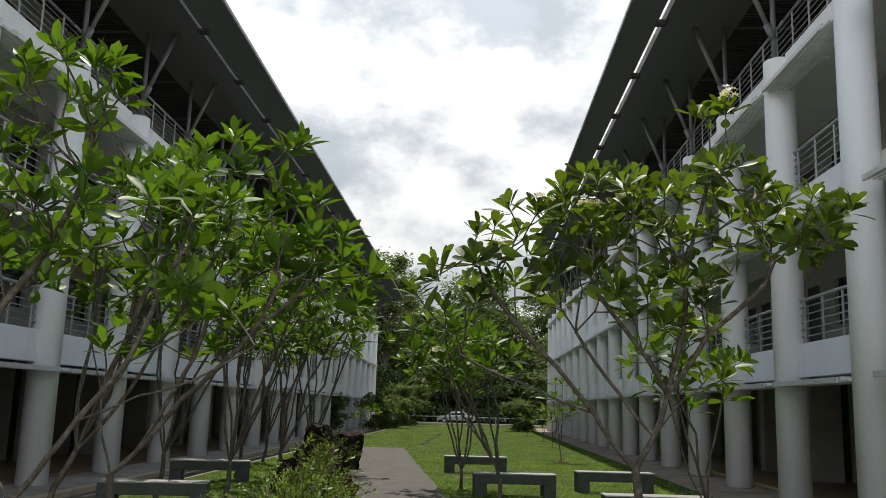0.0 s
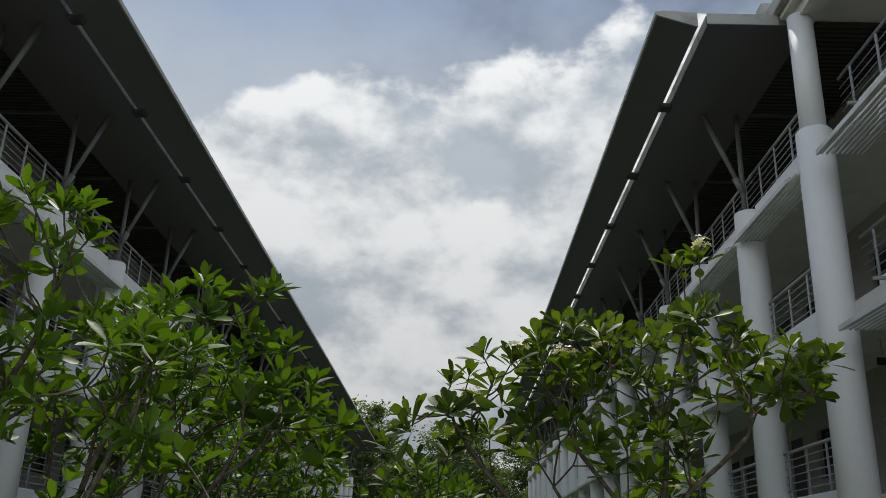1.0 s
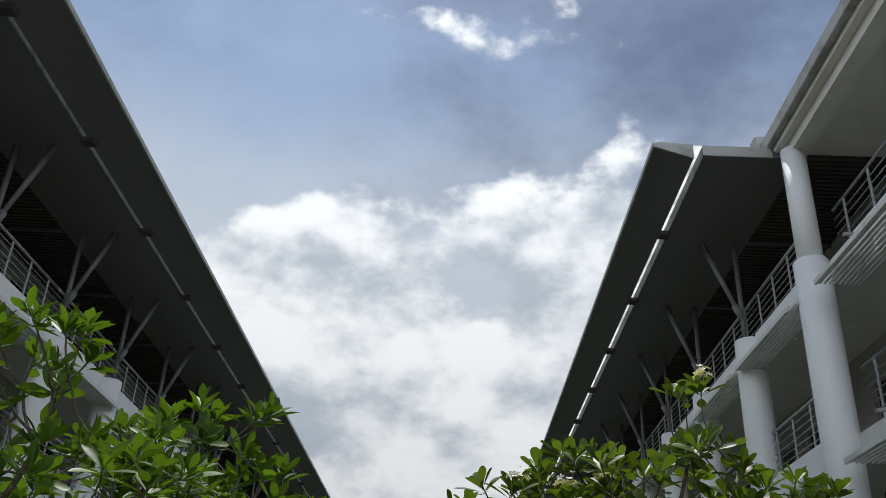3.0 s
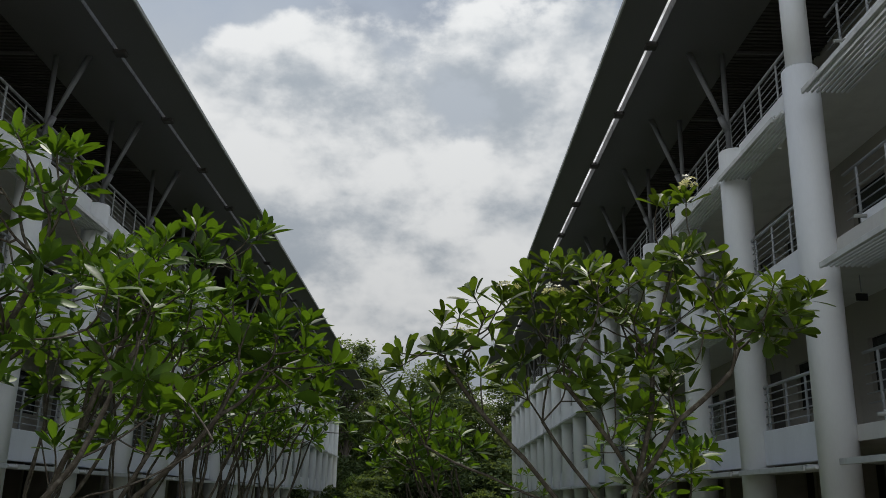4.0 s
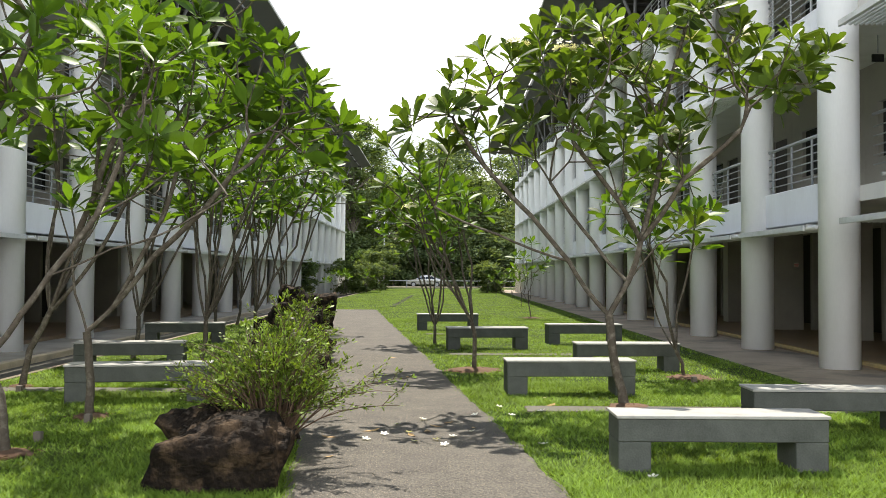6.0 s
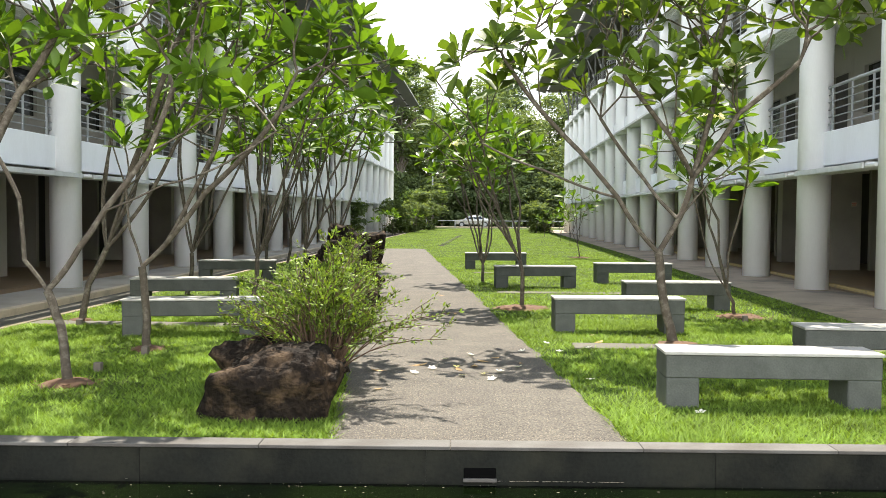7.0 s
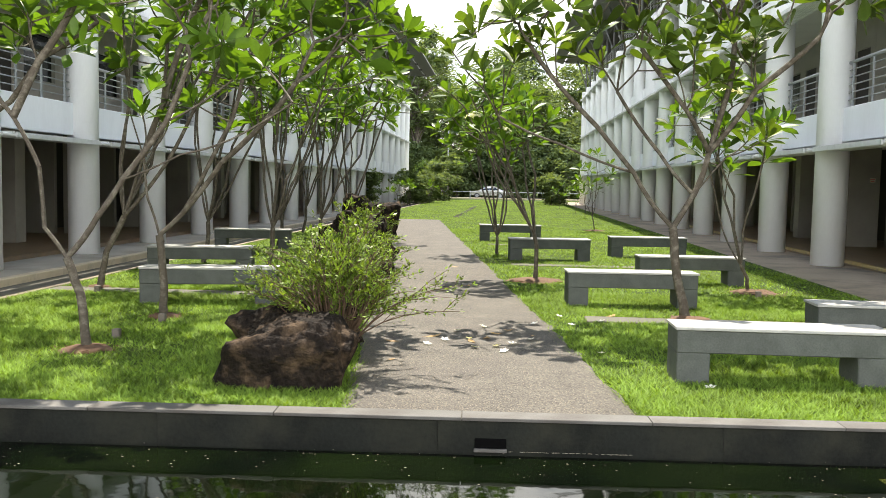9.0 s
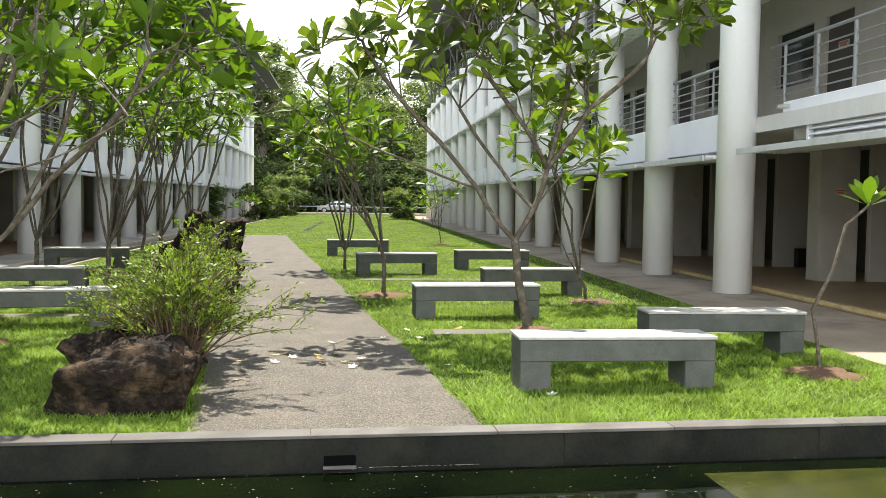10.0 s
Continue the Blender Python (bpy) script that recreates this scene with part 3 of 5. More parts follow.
def rail_parts(length):
    top = mesh_of("top_rail", tube(bmesh.new(), [(0, 0, 0.9), (0, length, 0.9)], [0.035] * 2, 8), M["steel"])
    bar = mesh_of("rail_bar", tube(bmesh.new(), [(0, 0, 0), (0, length, 0)], [0.013] * 2, 6), M["steel"])
    post = mesh_of("rail_post", box(bmesh.new(), -0.012, 0.012, -0.035, 0.035, 0, 0.9, 0.004), M["steel"])
    return top, bar, post


def joined(pieces, material):
    """One mesh of copies of meshes, each with its offset."""
    bm = bmesh.new()
    for me, offset in pieces:
        k = len(bm.verts)
        bm.from_mesh(me)
        bm.verts.ensure_lookup_table()
        bmesh.ops.translate(bm, verts=bm.verts[k:], vec=offset)
    return bm


def wall_pieces(bm, y0, length, z0, z1, x0, x1, holes):
    """A wall along y with openings (from, to, sill, head)."""
    y = y0
    for a, b, lo, hi in holes:
        box(bm, x0, x1, y, y0 + a, z0, z1)
        if lo > 0:
            box(bm, x0, x1, y0 + a, y0 + b, z0, z0 + lo)
        box(bm, x0, x1, y0 + a, y0 + b, z0 + hi, z1)
        y = y0 + b
    box(bm, x0, x1, y, y0 + length, z0, z1)
    bmesh.ops.remove_doubles(bm, verts=bm.verts, dist=0.0001)


def building(name, side, x_col, y_first, count, base, split_to, label, levels, cap, soffit):
    """A wing along y. side: +1 with its front to -x, -1 mirrored. Built with the front at x=0 and the depth to +x."""
    root = thing(name, label, "building", "", "", (x_col, 0, 0))
    flip = Matrix.Diagonal((side, 1, 1, 1))

    def put(pname, me, at=(0, 0, 0), parent=None, plabel=""):
        """A piece at its place, mirrored for the other wing."""
        if isinstance(me, bmesh.types.BMesh):
            bmesh.ops.translate(me, verts=me.verts, vec=at)
            if side < 0:
                bmesh.ops.transform(me, matrix=flip, verts=me.verts)
            ob = part(pname, me, mat_now[0], parent or root, plabel)
        else:
            ob = part(pname, me, None, parent or root, plabel)
            ob.location = (at[0] * side, at[1], at[2])
            if side < 0:
                ob.rotation_euler = (0, 0, 0)
                ob.scale = (-1, 1, 1)
        return ob

    mat_now = [M["white"]]
    y_end = y_first + BAY * (count - 1)
    # round columns with a rounded cap edge
    bm = tube(bmesh.new(), [(0, 0, base - 0.3), (0, 0, cap - 0.08), (0, 0, cap - 0.02), (0, 0, cap)], [R_COL, R_COL, R_COL - 0.015, R_COL - 0.05], 32)
    col = mesh_of("column", bm, M["white"])
    tall = mesh_of("column", tube(tube(bmesh.new(), [(0, 0, base - 0.3), (0, 0, 9.56), (0, 0, 9.60)], [R_COL, R_COL, R_COL - 0.03], 32), [(0, 0, 9.55), (0, 0, 12.1)], [0.24, 0.24], 24), M["white"])
    bm = tube(bmesh.new(), [(0, 0, cap - 0.06), (0, 0, soffit + 0.06)], [0.06, 0.06], 10)
    upright = mesh_of("strut_post", bm, M["strut"])
    bm = tube(bmesh.new(), [(0, 0, cap + 0.62), (-0.8, 0, soffit + 0.03)], [0.05, 0.075], 6)
    tube(bm, [(0, 0, cap + 0.62), (-0.15, 0, cap + 0.98)], [0.085, 0.085], 8)
    brace = mesh_of("strut_brace", bm, M["strut"])
    frame_me, slat_me = canopy_meshes(3.66)
    top_me, bar_me, post_me = rail_parts(BAY)
    slat_x = [-0.375 + 0.085 * k for k in range(7)]
    bar_z = [0.15 + 0.15 * k for k in range(5)]
    post_y = [0.5, 1.45, 2.4, 3.35]
    far_canopy = mesh_of("canopy", joined([(frame_me, (0, 0, 0))] + [(slat_me, (x, 0, 0)) for x in slat_x], None), M["louvre"])
    far_rail = mesh_of("railing", joined([(top_me, (0, 0, 0))] + [(bar_me, (0, 0, z)) for z in bar_z] + [(post_me, (0, y, 0)) for y in post_y], None), M["steel"])
    for n in range(count):
        y = y_first + n * BAY
        near_end = side > 0 and n == 2
        if side > 0 and n < 2:
            continue
        put("column", tall if near_end else col, (0, y, 0))
        if not near_end:
            put("strut_post", upright, (0, y + 0.24, 0))
            put("strut_brace", brace, (0, y + 0.24, 0))
        if n == count - 1:
            continue
        detailed = n < split_to
        for z in levels:
            mat_now[0] = M["white"]
            put("parapet", box(bmesh.new(), 0.06, 0.24, R_COL - 0.08, BAY - R_COL + 0.08, z - 0.69, z, 0.012), (0, y, 0))
            if detailed:
                can = put("sun_canopy", frame_me, (0, y + 0.03, z - 0.84))
                for x in slat_x:
                    part("slat", slat_me, None, can).location = (x, 0, 0)
            else:
                put("sun_canopy", far_canopy, (0, y + 0.03, z - 0.84))
            if detailed:
                rail = put("railing", top_me, (0.16, y, z))
                for zz in bar_z:
                    part("rail_bar", bar_me, None, rail).location = (0, 0, zz)
                for yy in post_y:
                    part("rail_post", post_me, None, rail).location = (0, yy, 0)
            else:
                put("railing", far_rail, (0.16, y, z))
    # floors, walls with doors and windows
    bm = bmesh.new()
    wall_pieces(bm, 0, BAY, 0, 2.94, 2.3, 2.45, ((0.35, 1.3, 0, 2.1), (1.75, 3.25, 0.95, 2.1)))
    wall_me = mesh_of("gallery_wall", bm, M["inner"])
    pane = mesh_of("window_pane", box(bmesh.new(), 0, 0.02, 0.0, 1.5, 0, 1.15), M["glass"])
    leaf_bm = box(bmesh.new(), 0, 0.05, 0.0, 0.95, 0, 2.1)
    box(leaf_bm, -0.03, 0.0, 0.08, 0.12, 0.95, 1.1)
    leaf_me = mesh_of("door", leaf_bm, M["door"])
    y0, y1 = y_first - BAY / 2, y_end + R_COL
    for z in levels:
        mat_now[0] = M["cream"]
        put("gallery_slab", box(bmesh.new(), 0.245, 9, y0, y1, z - 0.42, z - 0.16))
        for n in range(count - 1):
            put("gallery_wall", wall_me, (0, y_first + n * BAY, z - 0.16))
        for n in range(min(count - 1, 10)):
            put("door", leaf_me, (2.36, y_first + n * BAY + 0.35, z - 0.16))
            put("window_pane", pane, (2.40, y_first + n * BAY + 1.75, z + 0.79))
        # near-black sheets put the shade inside the rooms and colonnade into the colour
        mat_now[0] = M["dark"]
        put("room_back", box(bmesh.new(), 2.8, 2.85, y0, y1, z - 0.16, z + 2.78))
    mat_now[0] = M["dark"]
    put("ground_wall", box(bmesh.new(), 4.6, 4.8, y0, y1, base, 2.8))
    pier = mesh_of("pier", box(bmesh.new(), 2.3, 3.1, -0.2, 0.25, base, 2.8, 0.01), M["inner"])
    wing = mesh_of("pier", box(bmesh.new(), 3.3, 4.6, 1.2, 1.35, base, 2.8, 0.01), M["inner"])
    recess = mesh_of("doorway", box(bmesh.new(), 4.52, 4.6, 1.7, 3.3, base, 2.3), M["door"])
    for n in range(count - 1):
        put("pier", pier, (0, y_first + n * BAY + 1.5, 0))
        put("pier", wing, (0, y_first + n * BAY, 0))
        put("doorway", recess, (0, y_first + n * BAY, 0))
    mat_now[0] = M["cream"]
    put("end_wall", box(bmesh.new(), 2.3, 9, y_end - 0.1, y_end + 0.1, base, 12.3))
    put("end_wall", box(bmesh.new(), 0.4, 9, y0 - 0.2, y0, base, 12.3))
    put("back_wall", box(bmesh.new(), 9, 9.2, y0, y1, base, 12.4))
    # roof: deep slab, gutter slit, tapered outer fin, dark slatted ceiling
    ry0 = y0 - 1.5 if side < 0 else 15.25
    rx, rz = (0.15 if side < 0 else 0.0), soffit - 12.13
    mat_now[0] = M["soffit"]
    bm = box(bmesh.new(), -1.72, 0.3, ry0, y_end + 1.6, 12.13, 12.31)
    put("roof_soffit", bm, (rx, 0, rz))
    mat_now[0] = M["dark"]
    put("roof_deck", box(bmesh.new(), 0.3, 9.4, ry0, y_end + 1.6, 12.32, 12.5), (rx, 0, rz))
    bm = bmesh.new()
    for k in range(int((min(y_end, 50) - ry0) / 0.16)):
        box(bm, 0.3, 2.3, ry0 + k * 0.16, ry0 + k * 0.16 + 0.09, 12.16, 12.24)
    put("ceiling_slats", bm, (rx, 0, rz))
    purlin = mesh_of("purlin", box(bmesh.new(), 0.3, 2.3, -0.03, 0.03, 12.09, 12.158), M["soffit"])
    for n in range(min(count, 10)):
        if y_first + n * BAY > ry0 + 1:
            put("purlin", purlin, (rx, y_first + n * BAY + 0.12, rz))
    mat_now[0] = M["soffit"]
    bm = bmesh.new()
    inner = -1.915 if side > 0 else -1.83
    prof = ((inner, 12.05), (-2.7, 12.30), (-2.72, 12.36), (-2.62, 12.40), (inner, 12.15))
    a = [bm.verts.new((x, ry0, z)) for x, z in prof]
    b = [bm.verts.new((x, y_end + 1.6, z)) for x, z in prof]
    for k in range(5):
        bm.faces.new((a[k], a[(k + 1) % 5], b[(k + 1) % 5], b[k]))
    bm.faces.new(a)
    bm.faces.new(b[::-1])
    put("roof_fin", bm, (rx, 0, rz))
    mat_now[0] = M["gutter"]
    put("gutter_plate", box(bmesh.new(), -1.735, -1.722, ry0, y_end + 1.6, 12.06, 12.315), (rx, 0, rz))
    # added over the east slit to stop its sunlit line on the apron
    if side > 0:
        mat_now[0] = M["diffuser"]
        put("gutter_glazing", box(bmesh.new(), -1.95, -1.70, ry0, y_end + 1.6, 12.37, 12.375), (rx, 0, rz))
    mat_now[0] = M["fascia"]
    put("roof_edge", box(bmesh.new(), -2.745, -2.70, ry0 - 0.02, y_end + 1.62, 12.29, 12.40, 0.008), (rx, 0, rz))
    bm = bmesh.new()
    lip = ((inner, 12.03), (-2.73, 12.29), (-2.735, 12.37), (-2.6, 12.40), (inner, 12.36))
    a = [bm.verts.new((x, ry0 - 0.045, z)) for x, z in lip]
    b = [bm.verts.new((x, ry0 - 0.004, z)) for x, z in lip]
    for k in range(5):
        bm.faces.new((a[k], a[(k + 1) % 5], b[(k + 1) % 5], b[k]))
    bm.faces.new(a)
    bm.faces.new(b[::-1])
    put("fin_end", bm, (rx, 0, rz))
    put("roof_end", box(bmesh.new(), -1.72, -0.3, ry0 - 0.03, ry0 - 0.002, 12.12, 12.36), (rx, 0, rz))
    node = mesh_of("gutter_bracket", box(bmesh.new(), -1.97, -1.67, -0.14, 0.14, 11.99, 12.12, 0.03), M["dark"])
    n = 0
    while ry0 + 3.3 + n * BAY < y_end:
        put("gutter_bracket", node, (rx, ry0 + 3.3 + n * BAY, rz))
        n += 1
    return root


east = building("east_wing", 1, 7.3, 14.95 - 2 * BAY, 19, -0.02, 6, "white four storey wing with round columns and grey roof", LEVELS, 9.52, 12.13)
west = building("west_wing", -1, -8.65, 11.25 - 2 * BAY, 22, -0.18, 6, "white four storey wing with round columns and sun shades", (3.1, 6.22, 9.34), 9.28, 11.84)
west.matrix_basis = pose(-8.6, 0, 0, 0, 0, 0.25)


def near_block():
    """The projecting galleries of the east wing, next to the pond, with their own higher roof."""
    root = thing("gallery_block", "white projecting gallery block with louvred panels and pale soffit", "building")
    y0, y1 = 3.0, 13.9
    for z in LEVELS[:]:
        part("gallery_slab", box(bmesh.new(), 7.6, 9.6, y0, y1, z - 0.31, z + 0.02, 0.015), M["white"], root)
        part("edge_beam", box(bmesh.new(), 7.8, 8.0, y0, y1, z - 0.6, z - 0.31), M["cream"], root)
        panel = part("louvre_panel", box(bmesh.new(), 7.6, 7.66, y0, 13.1, z - 0.72, z - 0.68, 0.004), M["white"], root)
        for k in range(4):
            y = 13.06 - k * 2.2
            part("mullion", box(bmesh.new(), 7.585, 7.67, y - 0.05, y + 0.03, z - 0.72, z - 0.311, 0.004), M["white"], panel)
        for k in range(4):
            zz = z - 0.67 + 0.092 * k
            bm = bmesh.new()
            a = [bm.verts.new(c) for c in ((7.57, y0, zz), (7.66, y0, zz + 0.06), (7.67, y0, zz + 0.05), (7.58, y0, zz - 0.012))]
            b = [bm.verts.new((v.co.x, 13.0, v.co.z)) for v in a]
            for q in range(4):
                bm.faces.new((a[q], a[(q + 1) % 4], b[(q + 1) % 4], b[q]))
            bm.faces.new(a)
            bm.faces.new(b[::-1])
            part("blade", bm, M["white"], panel)
        can = part("sun_canopy", box(bmesh.new(), 6.98, 7.03, y0, 14.25, z - 0.83, z - 0.73, 0.006), M["louvre"], root)
        for k in range(9):
            x = 7.09 + 0.09 * k
            part("slat", tube(bmesh.new(), [(x, y0, z - 0.78), (x, 14.25, z - 0.78)], [0.026] * 2, 6), M["louvre"], can)
        part("drain_spout", tube(bmesh.new(), [(7.7, 13.7, z - 0.06), (7.4, 13.7, z - 0.08)], [0.035] * 2, 8), M["fascia"], root)
        rail = part("railing", tube(bmesh.new(), [(7.82, y0, z + 1.05), (7.82, 14.8, z + 1.05)], [0.03] * 2, 8), M["steel"], root)
        for k in range(5):
            part("rail_bar", tube(bmesh.new(), [(7.82, y0, z + 0.2 + 0.16 * k), (7.82, 14.8, z + 0.2 + 0.16 * k)], [0.013] * 2, 6), M["steel"], rail)
        for k in range(11):
            y = 14.3 - k * 1.05
            part("rail_post", box(bmesh.new(), 7.805, 7.835, y - 0.03, y + 0.03, z, z + 1.05, 0.004), M["steel"], rail)
    # upper roof with pale soffit, beam and gutter edge
    part("roof_soffit", box(bmesh.new(), 7.05, 16, y0 - 1, 15.6, 12.25, 12.5), M["cream"], root)
    part("beam", box(bmesh.new(), 7.22, 7.6, y0 - 1, 15.2, 12.02, 12.249), M["cream"], root)
    part("roof_edge", box(bmesh.new(), 6.9, 7.049, y0 - 1, 15.62, 12.36, 12.66, 0.02), M["fascia"], root)
    part("gutter_box", box(bmesh.new(), 6.8, 7.1, 15.5, 15.85, 12.45, 12.85, 0.02), M["fascia"], root)


near_block()


# ---- benches ----
def bench():
    root = thing("concrete_bench", "grey concrete bench with a thin stone top on the lawn", "bench", "benches on the lawn")
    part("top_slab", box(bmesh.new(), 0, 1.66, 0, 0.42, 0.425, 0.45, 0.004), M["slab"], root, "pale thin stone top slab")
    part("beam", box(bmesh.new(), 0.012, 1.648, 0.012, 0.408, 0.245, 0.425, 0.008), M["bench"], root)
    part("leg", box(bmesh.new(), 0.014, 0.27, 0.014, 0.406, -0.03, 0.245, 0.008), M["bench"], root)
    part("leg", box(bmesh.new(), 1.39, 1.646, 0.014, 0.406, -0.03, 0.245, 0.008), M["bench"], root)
    return root


first_bench = bench()
first_bench.matrix_basis = pose(1.945, 6.93, 0, 0, 0, 0)
for x, y, a in ((3.57, 8.55, -1), (1.41, 11.2, 3), (0.71, 17.85, 5), (-0.05, 23.7, 5), (2.9, 19.2, 5), (2.72, 14.0, 2), (-5.48, 6.2, 3), (-3.8, 10.35, 9), (-5.05, 13.6, 9), (-5.72, 18.85, 9)):
    copy_thing(first_bench, pose(x, y, 0, 0, 0, a))


# ---- frangipani trees ----
POINTED = ((0.0, 0.04), (0.12, 0.06), (0.35, 0.6), (0.6, 1.0), (0.82, 0.75), (1.0, 0.06))
ROUND = ((0.0, 0.04), (0.12, 0.07), (0.38, 0.55), (0.68, 0.97), (0.88, 0.9), (0.97, 0.5), (1.0, 0.12))


def leaf_shape(length=0.42, width=0.15, droop=0.07, prof=POINTED):
    """Corners and faces of one broad leaf along +y, folded at the midrib, tapering to a short stalk."""
    v, f = [], []
    for s, w in prof:
        y, z = s * length, -droop * length * s * s
        hw = 0.5 * width * w
        v += [(-hw, y, z + 0.25 * hw), (0, y, z), (hw, y, z + 0.25 * hw)]
    for k in range(len(prof) - 1):
        a, b = 3 * k, 3 * k + 3
        f += [(a, a + 1, b + 1, b), (a + 1, a + 2, b + 2, b + 1)]
    return np.array(v, np.float32), np.array(f, np.int32)


def petal_cluster(r, count, spread=0.11):
    """A posy of five petalled flowers."""
    v, f = [], []
    for _ in range(count):
        c = Vector((r.gauss(0, spread), r.gauss(0, spread), abs(r.gauss(0, spread * 0.6))))
        n = (c + Vector((0, 0, 0.08))).normalized()
        u = n.orthogonal().normalized()
        w = n.cross(u)
        for k in range(5):
            a = k * 1.2566
            d = math.cos(a) * u + math.sin(a) * w
            e = n.cross(d)
            q = len(v)
            v += [c, c + d * 0.03 + e * 0.016 + n * 0.01, c + d * 0.05 + n * 0.014, c + d * 0.03 - e * 0.016 + n * 0.01]
            f.append((q, q + 1, q + 2, q + 3))
    return [tuple(p) for p in v], f


class Limbs:
    """Tapered limbs gathered into one mesh."""

    def __init__(self):
        self.v, self.f = [], []

    def limb(self, pts, radii, seg=7):
        base, n = len(self.v), len(pts)
        u = None
        for k, p in enumerate(pts):
            d = (pts[min(k + 1, n - 1)] - pts[max(k - 1, 0)]).normalized()
            u = d.orthogonal().normalized() if u is None else (u - d * u.dot(d)).normalized()
            w = d.cross(u)
            for q in range(seg):
                a = 2 * math.pi * q / seg
                self.v.append(tuple(p + radii[k] * (math.cos(a) * u + math.sin(a) * w)))
        for k in range(n - 1):
            for q in range(seg):
                a, b = base + k * seg, base + (k + 1) * seg
                self.f.append((a + q, a + (q + 1) % seg, b + (q + 1) % seg, b + q))


def curve(a, b, r, bow, steps=5):
    side = Vector((r.uniform(-1, 1), r.uniform(-1, 1), -0.8)) * bow * (b - a).length
    return [a.lerp(b, s) + side * math.sin(math.pi * s) for s in (k / (steps - 1) for k in range(steps))]


LEAF_V, LEAF_F = leaf_shape()
BLUNT_V, BLUNT_F = leaf_shape(0.42, 0.16, 0.1, ROUND)
LEAF_ME = raw_mesh("leaf", BLUNT_V, BLUNT_F, M["leaf"])
LEAF_BRIGHT_ME = raw_mesh("leaf", LEAF_V, LEAF_F, M["leaf_bright"])


def scatter(r, centre, rad, many, others, leaf_scale):
    """Places for leaf rosettes, spread over one lobe of a crown and kept apart."""
    got, tries = [], 0
    while len(got) < many and tries < 4000:
        tries += 1
        d = Vector((r.gauss(0, 1), r.gauss(0, 1), r.gauss(0.25, 1))).normalized()
        s = r.uniform(0.3, 1.0) ** 0.5
        p = centre + Vector((d.x * rad.x, d.y * rad.y, d.z * rad.z)) * s
        if all((p - q).length > 0.36 * leaf_scale - tries * 0.0001 for q in (*others, *got)):
            got.append(p)
    return got


def frangipani(seed, base, trunk, crown, radii, tips, label, leaf_scale=1.0, flowers=0, bright=False, separate=0, leaves_each=13, r_tip=0.0074, mains=None, forks=4):
    """A small candelabra tree. trunk: points of the trunk from the base up to the fork; crown: its centre and radii; tips: how many leaf rosettes."""
    r = random.Random(seed)
    root = thing("frangipani_tree", label, "tree", "frangipani trees", "", base)
    o = Vector(base)
    limbs = Limbs()
    ends = []
    lobes = [(crown, radii, tips)] if isinstance(crown[0], (int, float)) else crown
    spots = []
    for c, q, many in lobes:
        spots += scatter(r, Vector(c) - o, Vector(q), many, spots, leaf_scale)
    tips = len(spots)

    def grow(node, group, came, depth):
        if len(group) == 1:
            tip = group[0]
            pts = curve(node, tip, r, 0.07)
            limbs.limb(pts, [r_tip * (1.25 - 0.25 * k / 4) for k in range(5)], 5)
            ends.append((tip, (pts[-1] - pts[-2]).normalized()))
            return
        axis = max(range(3), key=lambda k: max(p[k] for p in group) - min(p[k] for p in group) - (0.35 if k == 2 else 0))
        group = sorted(group, key=lambda p: p[axis] + r.uniform(-0.1, 0.1))
        parts = 3 if len(group) > 7 and r.random() < 0.35 else 2
        cuts = [round(len(group) * k / parts) for k in range(parts + 1)]
        for a, b in zip(cuts, cuts[1:]):
            sub = group[a:b]
            if not sub:
                continue
            c = sum(sub, Vector()) / len(sub)
            nearest = min((p - node).length for p in sub)
            if len(sub) == 1:
                grow(node, sub, node, depth + 1)
                continue
            step = min((c - node).length * r.uniform(0.36, 0.5), nearest * 0.8)
            nxt = node + (c - node).normalized() * step
            ra, rb = r_tip * len(sub) ** 0.42, r_tip * max(len(sub) * 0.8, 1.2) ** 0.42
            limbs.limb(curve(node, nxt, r, 0.08), [ra + (rb - ra) * k / 4 for k in range(5)], 7)
            grow(nxt, sub, node, depth + 1)

    pts = [Vector(p) - o for p in trunk]
    rt = r_tip * tips ** 0.42
    fine = []
    for a, b in zip(pts, pts[1:]):
        fine += [a.lerp(b, k / 3) + Vector((r.uniform(-1, 1), r.uniform(-1, 1), 0)) * 0.008 for k in range(3)]
    fine.append(pts[-1])
    fine[0] = pts[0] - Vector((0, 0, 0.05))
    radii_t = [rt * (0.98 - 0.1 * k / (len(fine) - 1)) for k in range(len(fine))]
    radii_t[0] *= 1.25
    limbs.limb(fine, radii_t, 12)
    # main limbs, each with the tips that branch off along it
    fork = pts[-1]
    if mains:
        ways = [[Vector(p) - o for p in way] for way in mains]
    else:
        ways, a0 = [], r.uniform(0, 6.28)
        mid = sum(spots, Vector()) / len(spots)
        wide = [max(abs(p[k] - mid[k]) for p in spots) for k in range(3)]
        for k in range(forks):
            a = a0 + 6.283 * k / forks + r.uniform(-0.4, 0.4)
            end = mid + Vector((math.cos(a) * wide[0] * 0.55, math.sin(a) * wide[1] * 0.55, wide[2] * r.uniform(-0.25, 0.3)))
            ways.append([fork] + [fork.lerp(end, q) + Vector((r.gauss(0, 0.05), r.gauss(0, 0.05), -0.1 * math.sin(math.pi * q))) for q in (0.28, 0.52, 0.76, 1.0)])
    held = collections.defaultdict(list)
    for p in spots:
        best = None
        for i, way in enumerate(ways):
            for k in range(1, len(way)):
                d = p - way[k]
                cost = d.length + max(0, 0.35 - d.z) * 1.2 + 0.12 * (len(way) - 1 - k)
                if best is None or cost < best[0]:
                    best = (cost, i, k)
        held[best[1:]].append(p)
